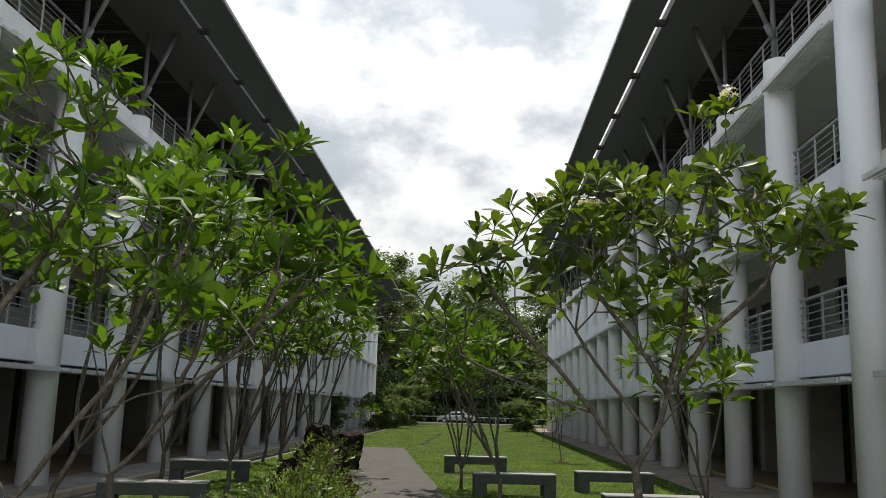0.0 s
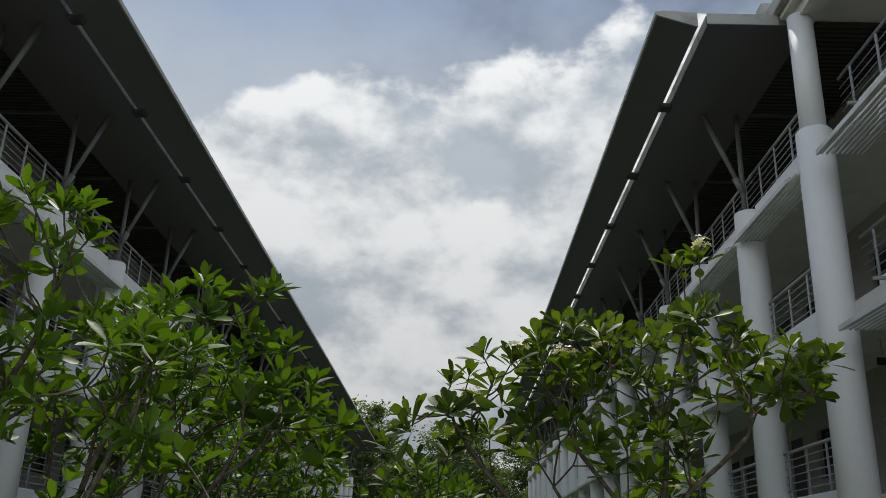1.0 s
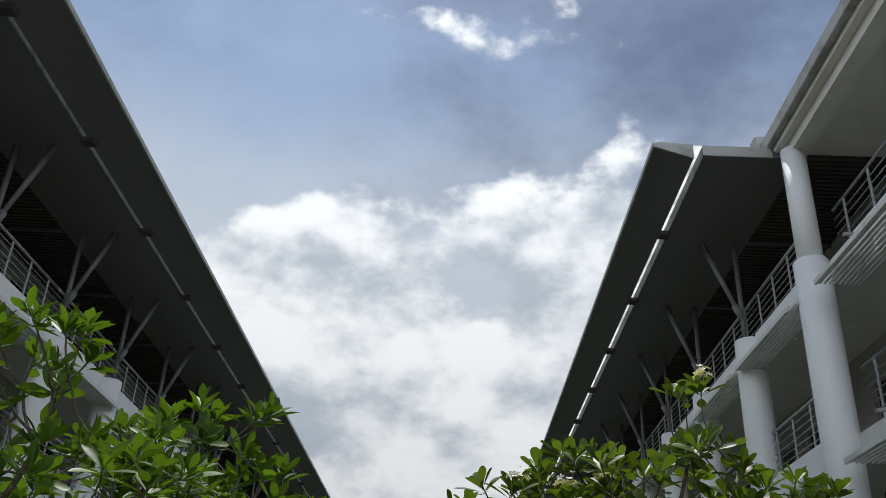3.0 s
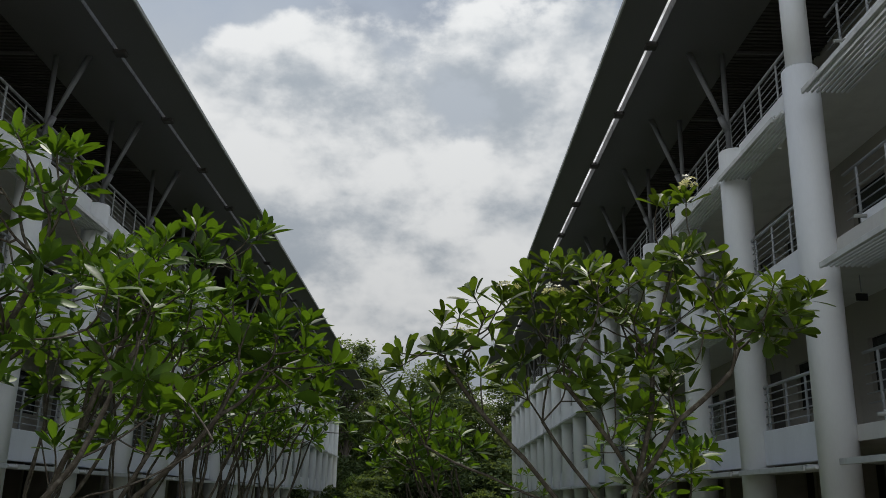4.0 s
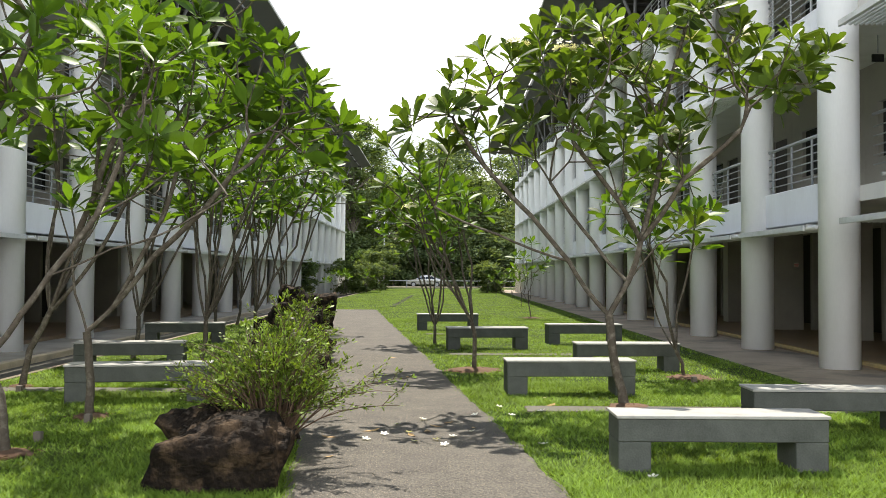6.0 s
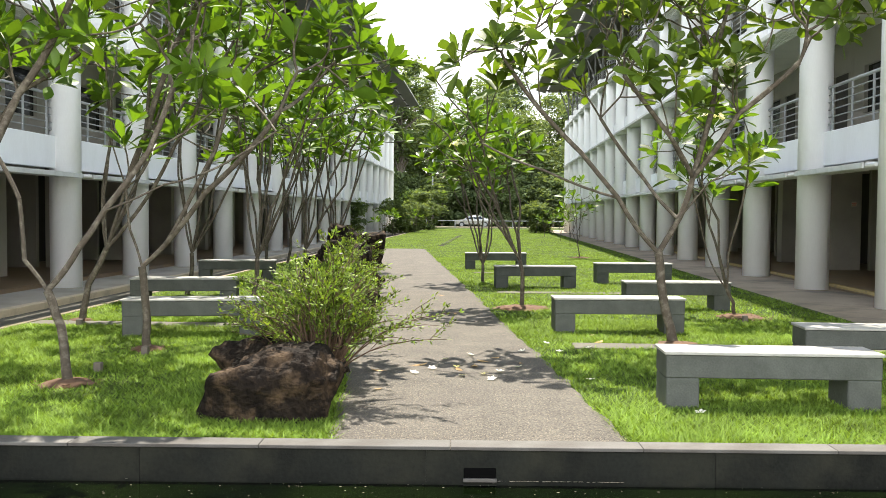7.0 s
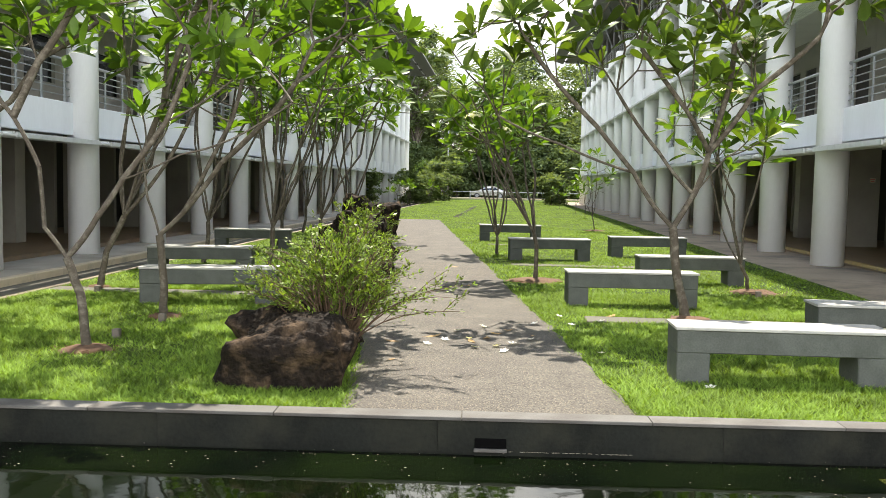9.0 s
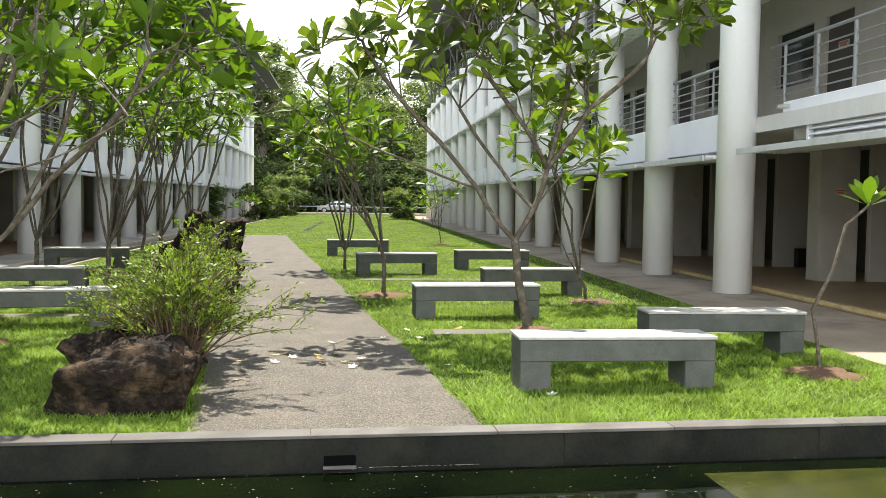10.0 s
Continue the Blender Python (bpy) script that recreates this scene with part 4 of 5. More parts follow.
    for i, way in enumerate(ways):
        for k in range(1, len(way)):
            n = sum(len(held[i, q]) for q in range(k, len(way)))
            if n:
                ra = r_tip * n ** 0.42
                limbs.limb(curve(way[k - 1], way[k], r, 0.035), [ra * (1.08 - 0.02 * q) for q in range(5)], 8)
                if held[i, k]:
                    grow(way[k], held[i, k], way[k - 1], 1)
    part("trunk", raw_mesh("trunk", limbs.v, limbs.f, M["bark"]), None, root)
    # leaf rosettes
    mats = []
    for tip, d in ends:
        d = (d + Vector((0, 0, 0.95))).normalized()
        count = max(5, int(r.gauss(leaves_each, 2)))
        u = d.orthogonal().normalized()
        w = d.cross(u)
        a0 = r.uniform(0, 6.28)
        for k in range(count):
            a = a0 + k * 2.4
            s = k / count
            out = math.cos(a) * u + math.sin(a) * w
            tilt = radians(10 + 66 * s + r.uniform(-9, 9))
            way = (out * math.cos(tilt) + d * math.sin(tilt)).normalized()
            side = way.cross(d).normalized()
            up = side.cross(way)
            size = leaf_scale * r.uniform(0.72, 1.1) * (1.0 - 0.4 * s)
            m = Matrix((side, way, up)).transposed().to_4x4()
            mats.append(Matrix.Translation(tip - d * 0.10 * (1 - s)) @ m @ Matrix.Diagonal((size * r.uniform(0.9, 1.15), size, size, 1)))
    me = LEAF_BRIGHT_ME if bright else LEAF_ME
    r.shuffle(mats)
    for m in mats[:separate]:
        ob = part("leaf", me, None, root)
        ob.matrix_basis = m
    rest = mats[separate:]
    if rest:
        a = np.array([np.array(m) for m in rest], np.float32)
        lv, lf = (LEAF_V, LEAF_F) if bright else (BLUNT_V, BLUNT_F)
        hv = np.c_[lv, np.ones(len(lv), np.float32)]
        v = np.einsum("nij,kj->nki", a, hv)[:, :, :3].reshape(-1, 3)
        f = (lf[None] + np.arange(len(rest))[:, None, None] * len(lv)).reshape(-1, 4)
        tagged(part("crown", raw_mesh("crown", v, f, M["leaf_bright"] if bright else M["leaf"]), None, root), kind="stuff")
    for k in range(flowers):
        tip, d = ends[r.randrange(len(ends))]
        v, f = petal_cluster(r, r.randint(12, 22), 0.065)
        ob = part("blossom", raw_mesh("blossom", v, f, M["petal"]), None, root, "cluster of white frangipani flowers")
        tagged(ob, kind="stuff")
        ob.location = tip + d * 0.12 + Vector((0, 0, 0.05))
    return root


LAB_D = "frangipani tree with forked grey limbs and dark green leaf rosettes"
LAB_B = "leafy frangipani tree with bright green leaves and thin grey limbs"
# beside the path, to the east
EAST_LIMBS = (
    ((2.56, 10.5, 1.06), (2.08, 10.45, 1.69), (1.64, 10.4, 2.21), (1.17, 10.35, 2.69), (0.79, 10.3, 3.2)),
    ((2.08, 10.45, 1.69), (1.25, 10.75, 2.02), (0.49, 10.9, 2.36)),
    ((2.56, 10.5, 1.06), (2.79, 10.52, 1.45), (2.95, 10.55, 1.94), (3.18, 10.65, 2.72), (3.24, 10.75, 3.4), (3.5, 10.6, 4.5)),
    ((2.95, 10.55, 1.94), (3.39, 10.3, 2.65), (4.0, 10.15, 3.2)),
    ((2.95, 10.55, 1.94), (2.59, 10.15, 2.4), (2.05, 9.95, 3.03)),
    ((2.79, 10.52, 1.45), (2.44, 10.85, 1.93), (1.95, 11.2, 2.7)),
    ((2.79, 10.52, 1.45), (3.2, 10.75, 1.9), (3.6, 11.0, 2.3)),
)
frangipani(11, (2.73, 10.5, 0), ((2.75, 10.5, 0), (2.62, 10.5, 0.55), (2.56, 10.5, 1.06)), (((0.55, 10.4, 3.2), (0.65, 0.9, 0.4), 12), ((1.4, 10.4, 3.75), (0.8, 1.0, 0.5), 15), ((2.4, 10.5, 4.15), (0.9, 1.2, 0.55), 19), ((3.4, 10.5, 4.25), (0.9, 1.2, 0.6), 20), ((4.5, 10.4, 3.95), (0.65, 1.0, 0.4), 15), ((3.55, 10.5, 5.4), (0.22, 0.22, 0.2), 3), ((2.4, 10.5, 3.15), (1.6, 1.2, 0.45), 20), ((3.6, 10.9, 2.2), (0.25, 0.25, 0.12), 2)), None, 75, "frangipani tree with forked grey limbs and white flower clusters", 0.9, 15, False, 300, 11, 0.0078, EAST_LIMBS)
frangipani(12, (1.11, 14.15, 0), ((1.11, 14.15, 0), (1.12, 14.15, 0.55), (1.08, 14.15, 0.75)), (0.35, 14.2, 2.65), (1.05, 0.95, 0.6), 32, LAB_D, 0.9, 3, True, 0, 11, 0.0085, None, 6)
frangipani(13, (4.22, 13.35, 0), ((4.22, 13.35, 0), (4.2, 13.3, 0.2), (4.1, 13.3, 0.4)), (3.8, 13.4, 2.45), (1.1, 0.8, 0.75), 24, "young frangipani tree with several thin forked stems", 1.0, 1, True, 0, 8)
frangipani(15, (0.45, 19.2, 0), ((0.45, 19.2, 0), (0.45, 19.2, 0.4)), (0.3, 19.4, 2.6), (1.3, 1.1, 0.75), 34, LAB_D, 0.95, 3, True, 0, 10, 0.0085, None, 6)
for k, (x, y) in enumerate(((4.4, 42), (4.6, 50), (4.2, 58), (-5.8, 58), (-5.0, 66), (-5.2, 48))):
    frangipani(80 + k, (x, y, 0), ((x, y, 0), (x, y, 0.4)), (x, y, 1.3), (0.6, 0.6, 0.45), 6, "young frangipani sapling on the far lawn", 1.0, 0, True, 0, 8)
frangipani(16, (3.7, 30.5, 0), ((3.7, 30.5, 0), (3.6, 30.5, 0.5)), (3.5, 30.5, 2.0), (0.8, 0.8, 0.7), 9, "young frangipani tree with thin forked stems", 1.0, 0, True, 0, 8)
# west lawn
LIMBS_NEAR = (
    ((-3.23, 7.52, 0.81), (-3.43, 7.52, 1.07), (-3.47, 7.52, 1.60), (-3.67, 7.47, 2.03), (-3.97, 7.37, 2.61), (-4.36, 7.32, 3.04), (-4.62, 7.22, 3.41)),
    ((-3.23, 7.52, 0.81), (-2.97, 7.57, 1.18), (-2.77, 7.62, 1.50), (-2.41, 7.72, 2.02), (-2.22, 7.82, 2.60)),
    ((-3.67, 7.47, 2.03), (-3.52, 7.62, 2.52), (-3.23, 7.77, 3.12), (-3.04, 7.87, 3.72)),
    ((-2.77, 7.62, 1.50), (-2.20, 7.52, 1.73), (-1.71, 7.42, 1.87), (-1.19, 7.37, 2.17)),
)
LIMBS_MIDDLE = (
    ((-3.17, 9.45, 0.90), (-3.30, 9.45, 1.30), (-3.36, 9.50, 1.76), (-3.56, 9.55, 2.33), (-3.75, 9.55, 2.90)),
    ((-3.17, 9.45, 0.90), (-2.92, 9.50, 1.15), (-2.66, 9.55, 1.66), (-2.40, 9.55, 2.15), (-2.27, 9.65, 2.81)),
    ((-2.92, 9.50, 1.15), (-2.44, 9.35, 1.70), (-2.00, 9.25, 2.08), (-1.59, 9.15, 2.54)),
    ((-3.36, 9.50, 1.76), (-3.18, 9.65, 2.38), (-3.00, 9.75, 3.06), (-2.76, 9.85, 3.68)),
)
LIMBS_WALL = (
    ((-5.78, 9.40, 1.26), (-6.17, 9.35, 2.19), (-6.69, 9.25, 3.02), (-6.85, 9.10, 3.62), (-7.12, 9.00, 4.16)),
    ((-5.78, 9.40, 1.26), (-5.30, 9.45, 2.04), (-4.89, 9.55, 2.34), (-4.58, 9.60, 2.81), (-3.96, 9.70, 3.24)),
    ((-5.30, 9.45, 2.04), (-5.42, 9.60, 2.60), (-5.61, 9.80, 3.33), (-5.66, 10.00, 4.15)),
    ((-6.17, 9.35, 2.19), (-6.31, 9.50, 2.76), (-6.46, 9.60, 3.55), (-6.61, 9.70, 4.36)),
)
frangipani(21, (-3.05, 7.52, 0), ((-3.05, 7.52, 0), (-3.12, 7.52, 0.5), (-3.23, 7.52, 0.81)), (((-3.2, 7.5, 4.35), (0.7, 0.6, 0.5), 11), ((-2.75, 7.5, 4.6), (0.25, 0.3, 0.2), 2), ((-3.7, 7.5, 3.5), (0.9, 0.9, 0.6), 13), ((-2.4, 7.7, 3.4), (0.9, 0.9, 0.55), 15), ((-1.9, 7.8, 2.7), (0.6, 0.5, 0.3), 4)), None, 42, LAB_B, 0.9, 0, True, 300, 11, 0.0085, LIMBS_NEAR)
frangipani(22, (-3.12, 9.45, 0), ((-3.12, 9.45, 0), (-3.13, 9.45, 0.4), (-3.17, 9.45, 0.90)), (((-2.7, 9.6, 4.1), (0.9, 0.9, 0.5), 16), ((-1.75, 9.6, 4.45), (0.5, 0.5, 0.35), 7), ((-1.7, 9.6, 3.6), (0.9, 0.9, 0.5), 20), ((-0.85, 9.7, 3.1), (0.5, 0.7, 0.35), 9), ((-3.3, 9.5, 2.3), (0.5, 0.4, 0.2), 4)), None, 58, LAB_B, 0.95, 0, True, 300, 12, 0.0085, LIMBS_MIDDLE)
frangipani(23, (-4.96, 11.8, 0), ((-4.96, 11.8, 0), (-4.85, 11.8, 0.5), (-4.6, 11.8, 1.0)), (-3.8, 12.2, 4.0), (1.8, 1.4, 1.2), 46, LAB_B, 0.95, 0, True, 0, 12, 0.009, None, 6)
frangipani(24, (-6.06, 9.4, 0), ((-6.06, 9.4, 0), (-5.95, 9.4, 0.6), (-5.78, 9.40, 1.26)), (((-5.9, 9.3, 3.7), (1.3, 1.1, 0.7), 24), ((-4.6, 9.6, 3.5), (1.0, 0.9, 0.7), 18)), None, 42, LAB_B, 1.0, 0, True, 0, 12, 0.0085, LIMBS_WALL)
for k, (x, y, h) in enumerate(((-3.3, 14.3, 3.9), (-4.9, 15.8, 3.8), (-3.2, 17.6, 3.9), (-4.6, 20.0, 4.0), (-3.5, 22.6, 4.1), (-5.3, 25.5, 3.9))):
    frangipani(40 + k, (x, y, 0), ((x, y, 0), (x + 0.1, y, 0.4), (x + 0.1, y, 0.75)), (x + 0.4, y + 0.2, h - 0.4), (1.6, 1.4, 1.1), 34, LAB_B, 1.0, 0, True, 0, 12, 0.0095, None, 6)


def sapling():
    root = thing("frangipani_sapling", "bare leaning frangipani sapling with one leaf tuft", "tree", "", "", (4.92, 7.66, 0))
    limbs = Limbs()
    pts = [Vector(p) for p in ((0.0, 0.02, -0.03), (-0.05, 0, 0.26), (-0.1, 0.02, 0.58), (0.07, 0, 0.94), (0.19, 0.02, 1.36), (0.27, 0, 1.44), (0.4, 0.02, 1.54))]
    limbs.limb(pts, [0.02, 0.018, 0.018, 0.016, 0.015, 0.014, 0.012], 8)
    part("trunk", raw_mesh("trunk", limbs.v, limbs.f, M["bark"]), None, root)
    r = random.Random(3)
    for k in range(9):
        a, tilt = k * 2.4, radians(18 + 7 * k)
        way = Vector((math.cos(a) * math.cos(tilt), math.sin(a) * math.cos(tilt), math.sin(tilt)))
        side = way.cross(Vector((0, 0, 1))).normalized()
        ob = part("leaf", LEAF_BRIGHT_ME, None, root)
        ob.matrix_basis = Matrix.Translation(pts[-1]) @ Matrix((side, way, side.cross(way))).transposed().to_4x4() @ Matrix.Diagonal((0.85, 0.72, 0.72, 1))


sapling()


# ---- rocks and shrubs beside the path ----
def rock(seed, at, size, turn, label, ledge=False):
    r = random.Random(seed)
    bm = bmesh.new()
    bmesh.ops.create_icosphere(bm, subdivisions=5, radius=1.0)
    off = Vector((r.uniform(0, 50), r.uniform(0, 50), r.uniform(0, 50)))
    planes = []
    for _ in range(11):
        n = Vector((r.gauss(0, 1), r.gauss(0, 1), r.gauss(0.2, 0.7))).normalized()
        planes.append((n, r.uniform(0.62, 0.88)))
    for v in bm.verts:
        p = Vector([math.copysign(abs(c) ** 0.62, c) for c in v.co])
        for n, d in planes:
            k = p.dot(n) - d
            if k > 0:
                p -= n * k * 0.92
        q = p * 1.4 + off
        p *= 1 + (0.14 if ledge else 0.3) * noise.noise(q) + 0.09 * noise.noise(q * 3) + 0.05 * noise.noise(q * 8) + 0.022 * noise.noise(q * 19)
        p += p.normalized() * 0.09 * abs(noise.noise(q * 2.6)) - p.normalized() * 0.03 * abs(noise.noise(q * 9.0))
        if ledge:  # sloping skirt to one side, sloping top, overhanging front
            up = 0.5 + 0.5 * max(-1.0, min(1.0, p.z))
            if p.x < 0:
                p.x *= 1.3 - 0.5 * up
            if p.y < 0:
                edge = 0.22 + 0.16 * noise.noise(Vector((p.x * 1.7, 3.1, 0.4)))
                p.z -= 0.3 * max(0.0, p.z - edge) * min(1.0, -p.y * 1.4)
                p.y *= 0.84 + 0.16 * max(0.0, min(1.0, (p.z - edge + 0.12) / 0.14))
        v.co = (p.x * size[0], p.y * size[1], p.z * size[2])
    for f in bm.faces:
        f.smooth = True
    ob = tagged(new("boulder", mesh_of("boulder", bm, M["rock"])), label, "rock", "rocks along the path")
    ob.matrix_basis = pose(at[0], at[1], at[2], 0, 0, turn)
    return ob


ROCK = "rough dark reddish brown boulder beside the footpath"
rock(1, (-0.97, 6.62, 0.14), (0.5, 0.47, 0.52), 4, ROCK + ", mossy at its foot", True)
rock(2, (-1.22, 6.98, 0.28), (0.30, 0.32, 0.3), 30, ROCK)
for k, (y, dx, s, h) in enumerate(((8.3, -0.1, 0.42, 0.4), (9.5, -0.2, 0.45, 0.42), (10.8, 0.0, 0.5, 0.5), (12.4, -0.15, 0.5, 0.45), (14.2, 0.05, 0.55, 0.5), (16.4, -0.2, 0.6, 0.6), (19.0, -0.1, 0.6, 0.6), (22.6, -0.5, 0.7, 0.75), (24.4, 0.1, 0.6, 0.7), (26.2, -0.4, 0.7, 0.6))):
    rock(10 + k, (path_mid(y) - 1.35 + dx, y, h * 0.5), (s, s * 0.95, h), 37 * k, ROCK)


def shrub(seed, at, radii, stems, leaves, label, leaf_len=0.043, name="flowering_shrub"):
    """Thin twigs that fan up from one foot, set with small leaves."""
    r = random.Random(seed)
    root = thing(name, label, "shrub", "shrubs along the path", "", at)
    limbs = Limbs()
    spots = []
    for n in range(stems):
        a, lean = n * 2.4 + r.uniform(-0.5, 0.5), r.uniform(0.05, 1.0) ** 0.7
        reach = lean * r.uniform(0.7, 1.15) * (1.5 if n % 7 == 0 else 1.0)
        tall = radii[2] * (1.05 - 0.55 * lean) * r.uniform(0.45, 1.0) * (1.35 if n % 9 == 4 else 1.0)
        foot = Vector((math.cos(a) * radii[0], math.sin(a) * radii[1], 0)) * 0.22 * lean
        d = Vector((math.cos(a) * radii[0] * reach, math.sin(a) * radii[1] * reach, tall))
        wob = Vector((r.gauss(0, 0.03), r.gauss(0, 0.03), 0))
        pts = [foot.lerp(d, k / 6) + wob * math.sin(k * 0.9) + Vector((0, 0, 0.28 * tall * math.sin(math.pi * k / 6))) for k in range(7)]
        limbs.limb(pts, [0.008 - 0.001 * k for k in range(7)], 4)
        for _ in range(3):
            k = r.randint(2, 5)
            way = (pts[k + 1] - pts[k]).normalized()
            e = pts[k] + (way + Vector((r.gauss(0, 0.55), r.gauss(0, 0.55), r.gauss(0.25, 0.3)))) * radii[2] * r.uniform(0.12, 0.3)
            limbs.limb([pts[k], pts[k].lerp(e, 0.5) + Vector((0, 0, 0.02)), e], [0.004, 0.003, 0.0015], 4)
            spots += [(pts[k].lerp(e, q), (e - pts[k]).normalized()) for q in (0.25, 0.4, 0.55, 0.7, 0.8, 0.9, 1.0, 1.0)]
        spots += [(pts[k].lerp(pts[k + 1], q), (pts[k + 1] - pts[k]).normalized()) for k in (3, 4, 5) for q in (0.0, 0.25, 0.5, 0.75, 1.0)]
    part("branchwork", raw_mesh("branchwork", limbs.v, limbs.f, M["twig"]), None, root, "thin reddish brown twigs")
    v, f = [], []
    for _ in range(leaves):
        p, d = spots[r.randrange(len(spots))]
        way = (d * 0.9 + Vector((r.gauss(0, 0.6), r.gauss(0, 0.6), r.gauss(0.1, 0.45)))).normalized()
        side = way.cross(Vector((r.gauss(0, 0.4), r.gauss(0, 0.4), 1))).normalized()
        s = leaf_len * r.uniform(0.7, 1.4)
        p = p + Vector((r.gauss(0, 0.012), r.gauss(0, 0.012), r.gauss(0, 0.012)))
        k = len(v)
        v += [p, p + way * s * 0.55 + side * s * 0.2, p + way * s, p + way * s * 0.55 - side * s * 0.2]
        f.append((k, k + 1, k + 2, k + 3))
    tagged(part("foliage", raw_mesh("foliage", [tuple(p) for p in v], f, M["shrub"], False), None, root), kind="stuff")


SHRUB = "loose twiggy shrub with small yellow green leaves"
shrub(1, (-0.72, 6.98, 0.26), (0.74, 0.5, 0.88), 72, 9000, SHRUB + " growing over a boulder", 0.037)
shrub(2, (-0.95, 7.9, 0.15), (0.5, 0.55, 0.85), 34, 2400, SHRUB, 0.05)
for k, (y, h) in enumerate(((9.3, 0.75), (10.6, 0.8), (12.2, 0.7), (14.8, 0.7), (20.5, 0.7))):
    shrub(20 + k, (path_mid(y) - 1.25, y, 0.2), (0.5, 0.6, h + 0.1), 26, 1700, SHRUB, 0.055)


# ---- soil rings, fallen flowers and leaves, marker stubs ----
def soil_patch(seed, x, y, s):
    r = random.Random(seed)
    bm = bmesh.new()
    c = bm.verts.new((x, y, 0.05))
    rings = []
    for q, h in ((0.45, 0.035), (0.75, 0.018), (0.95, -0.004)):
        rings.append([bm.verts.new((x + s * q * r.uniform(0.7, 1.2) * math.cos(a), y + s * q * r.uniform(0.7, 1.2) * math.sin(a), h + r.uniform(-0.008, 0.012))) for a in (k * 0.3927 for k in range(16))])
    for k in range(16):
        bm.faces.new((c, rings[0][k], rings[0][(k + 1) % 16]))
        for a, b in zip(rings, rings[1:]):
            bm.faces.new((a[k], b[k], b[(k + 1) % 16], a[(k + 1) % 16]))
    for f in bm.faces:
        f.smooth = True
    for _ in range(90):
        a, q, w = r.uniform(0, 6.28), s * r.uniform(0.1, 1.25) , r.uniform(0.008, 0.026)
        c = Vector((x + q * math.cos(a), y + q * math.sin(a), 0.012 + 0.035 * max(0, 1 - q / s)))
        vs = [bm.verts.new(c + w * Vector((r.gauss(0, 0.6), r.gauss(0, 0.6), r.uniform(-0.4, 0.6)))) for _ in range(4)]
        for t3 in ((0, 1, 2), (0, 1, 3), (1, 2, 3), (0, 2, 3)):
            bm.faces.new([vs[k] for k in t3])
    tagged(new("soil_patch", mesh_of("soil_patch", bm, M["soil"])), "bare reddish soil ring round a tree foot", "soil", "", "structure")


for k, (x, y, s) in enumerate(((-3.05, 7.5, 0.26), (-3.12, 9.45, 0.22), (2.75, 10.3, 0.3), (1.1, 14.1, 0.5), (4.3, 13.25, 0.45), (4.92, 7.61, 0.42), (2.6, 9.2, 0.3), (-4.96, 11.8, 0.2), (3.7, 30.5, 0.4))):
    soil_patch(k, x, y, s)

r = random.Random(8)
v, f = petal_cluster(random.Random(2), 1, 0.0)
flower_me = raw_mesh("fallen_flower", [tuple(Vector(p) * 0.95) for p in v], f, M["petal"], False)
for x, y in ((0.28, 8.55), (0.05, 8.45), (0.55, 8.2), (0.7, 8.35), (0.35, 8.1), (0.62, 7.95), (0.88, 8.6), (0.15, 9.0), (0.95, 9.6), (1.5, 8.0), (1.35, 9.6), (2.18, 6.75), (1.25, 10.2), (1.7, 9.9), (0.4, 9.3), (1.85, 10.9), (-0.1, 8.2)):
    ob = tagged(new("fallen_flower", flower_me), "fallen white frangipani flower lying on the ground", "flower", "fallen flowers")
    ob.matrix_basis = pose(x, y, 0.022, r.uniform(-15, 15), r.uniform(-15, 15), r.uniform(0, 360))
fallen = raw_mesh("fallen_leaf", LEAF_V * np.array([1, 1, -1], np.float32), LEAF_F, M["dry"])
for x, y in ((-0.18, 8.6), (0.62, 8.9), (0.9, 8.9), (0.35, 8.35), (0.45, 8.75), (-0.35, 8.3), (0.1, 13.0), (-0.2, 16.0), (0.72, 9.2), (1.8, 10.3), (-0.3, 7.5)):
    s = r.uniform(0.25, 0.5)
    ob = tagged(new("fallen_leaf", fallen), "dry brown fallen leaf curled on the ground", "leaf", "fallen leaves")
    ob.matrix_basis = pose(x, y, 0.02, 0, 0, r.uniform(0, 360)) @ Matrix.Diagonal((s, s, s, 1))
for x, y in ((-3.0, 9.1), (-3.05, 8.1), (4.2, 12.7), (3.75, 7.5), (-4.75, 11.3)):
    solid("wooden_peg", box(bmesh.new(), x - 0.035, x + 0.035, y - 0.035, y + 0.035, -0.05, 0.09, 0.006), M["trunk"], "short square cut wooden stake in the lawn", "stake", "thing")


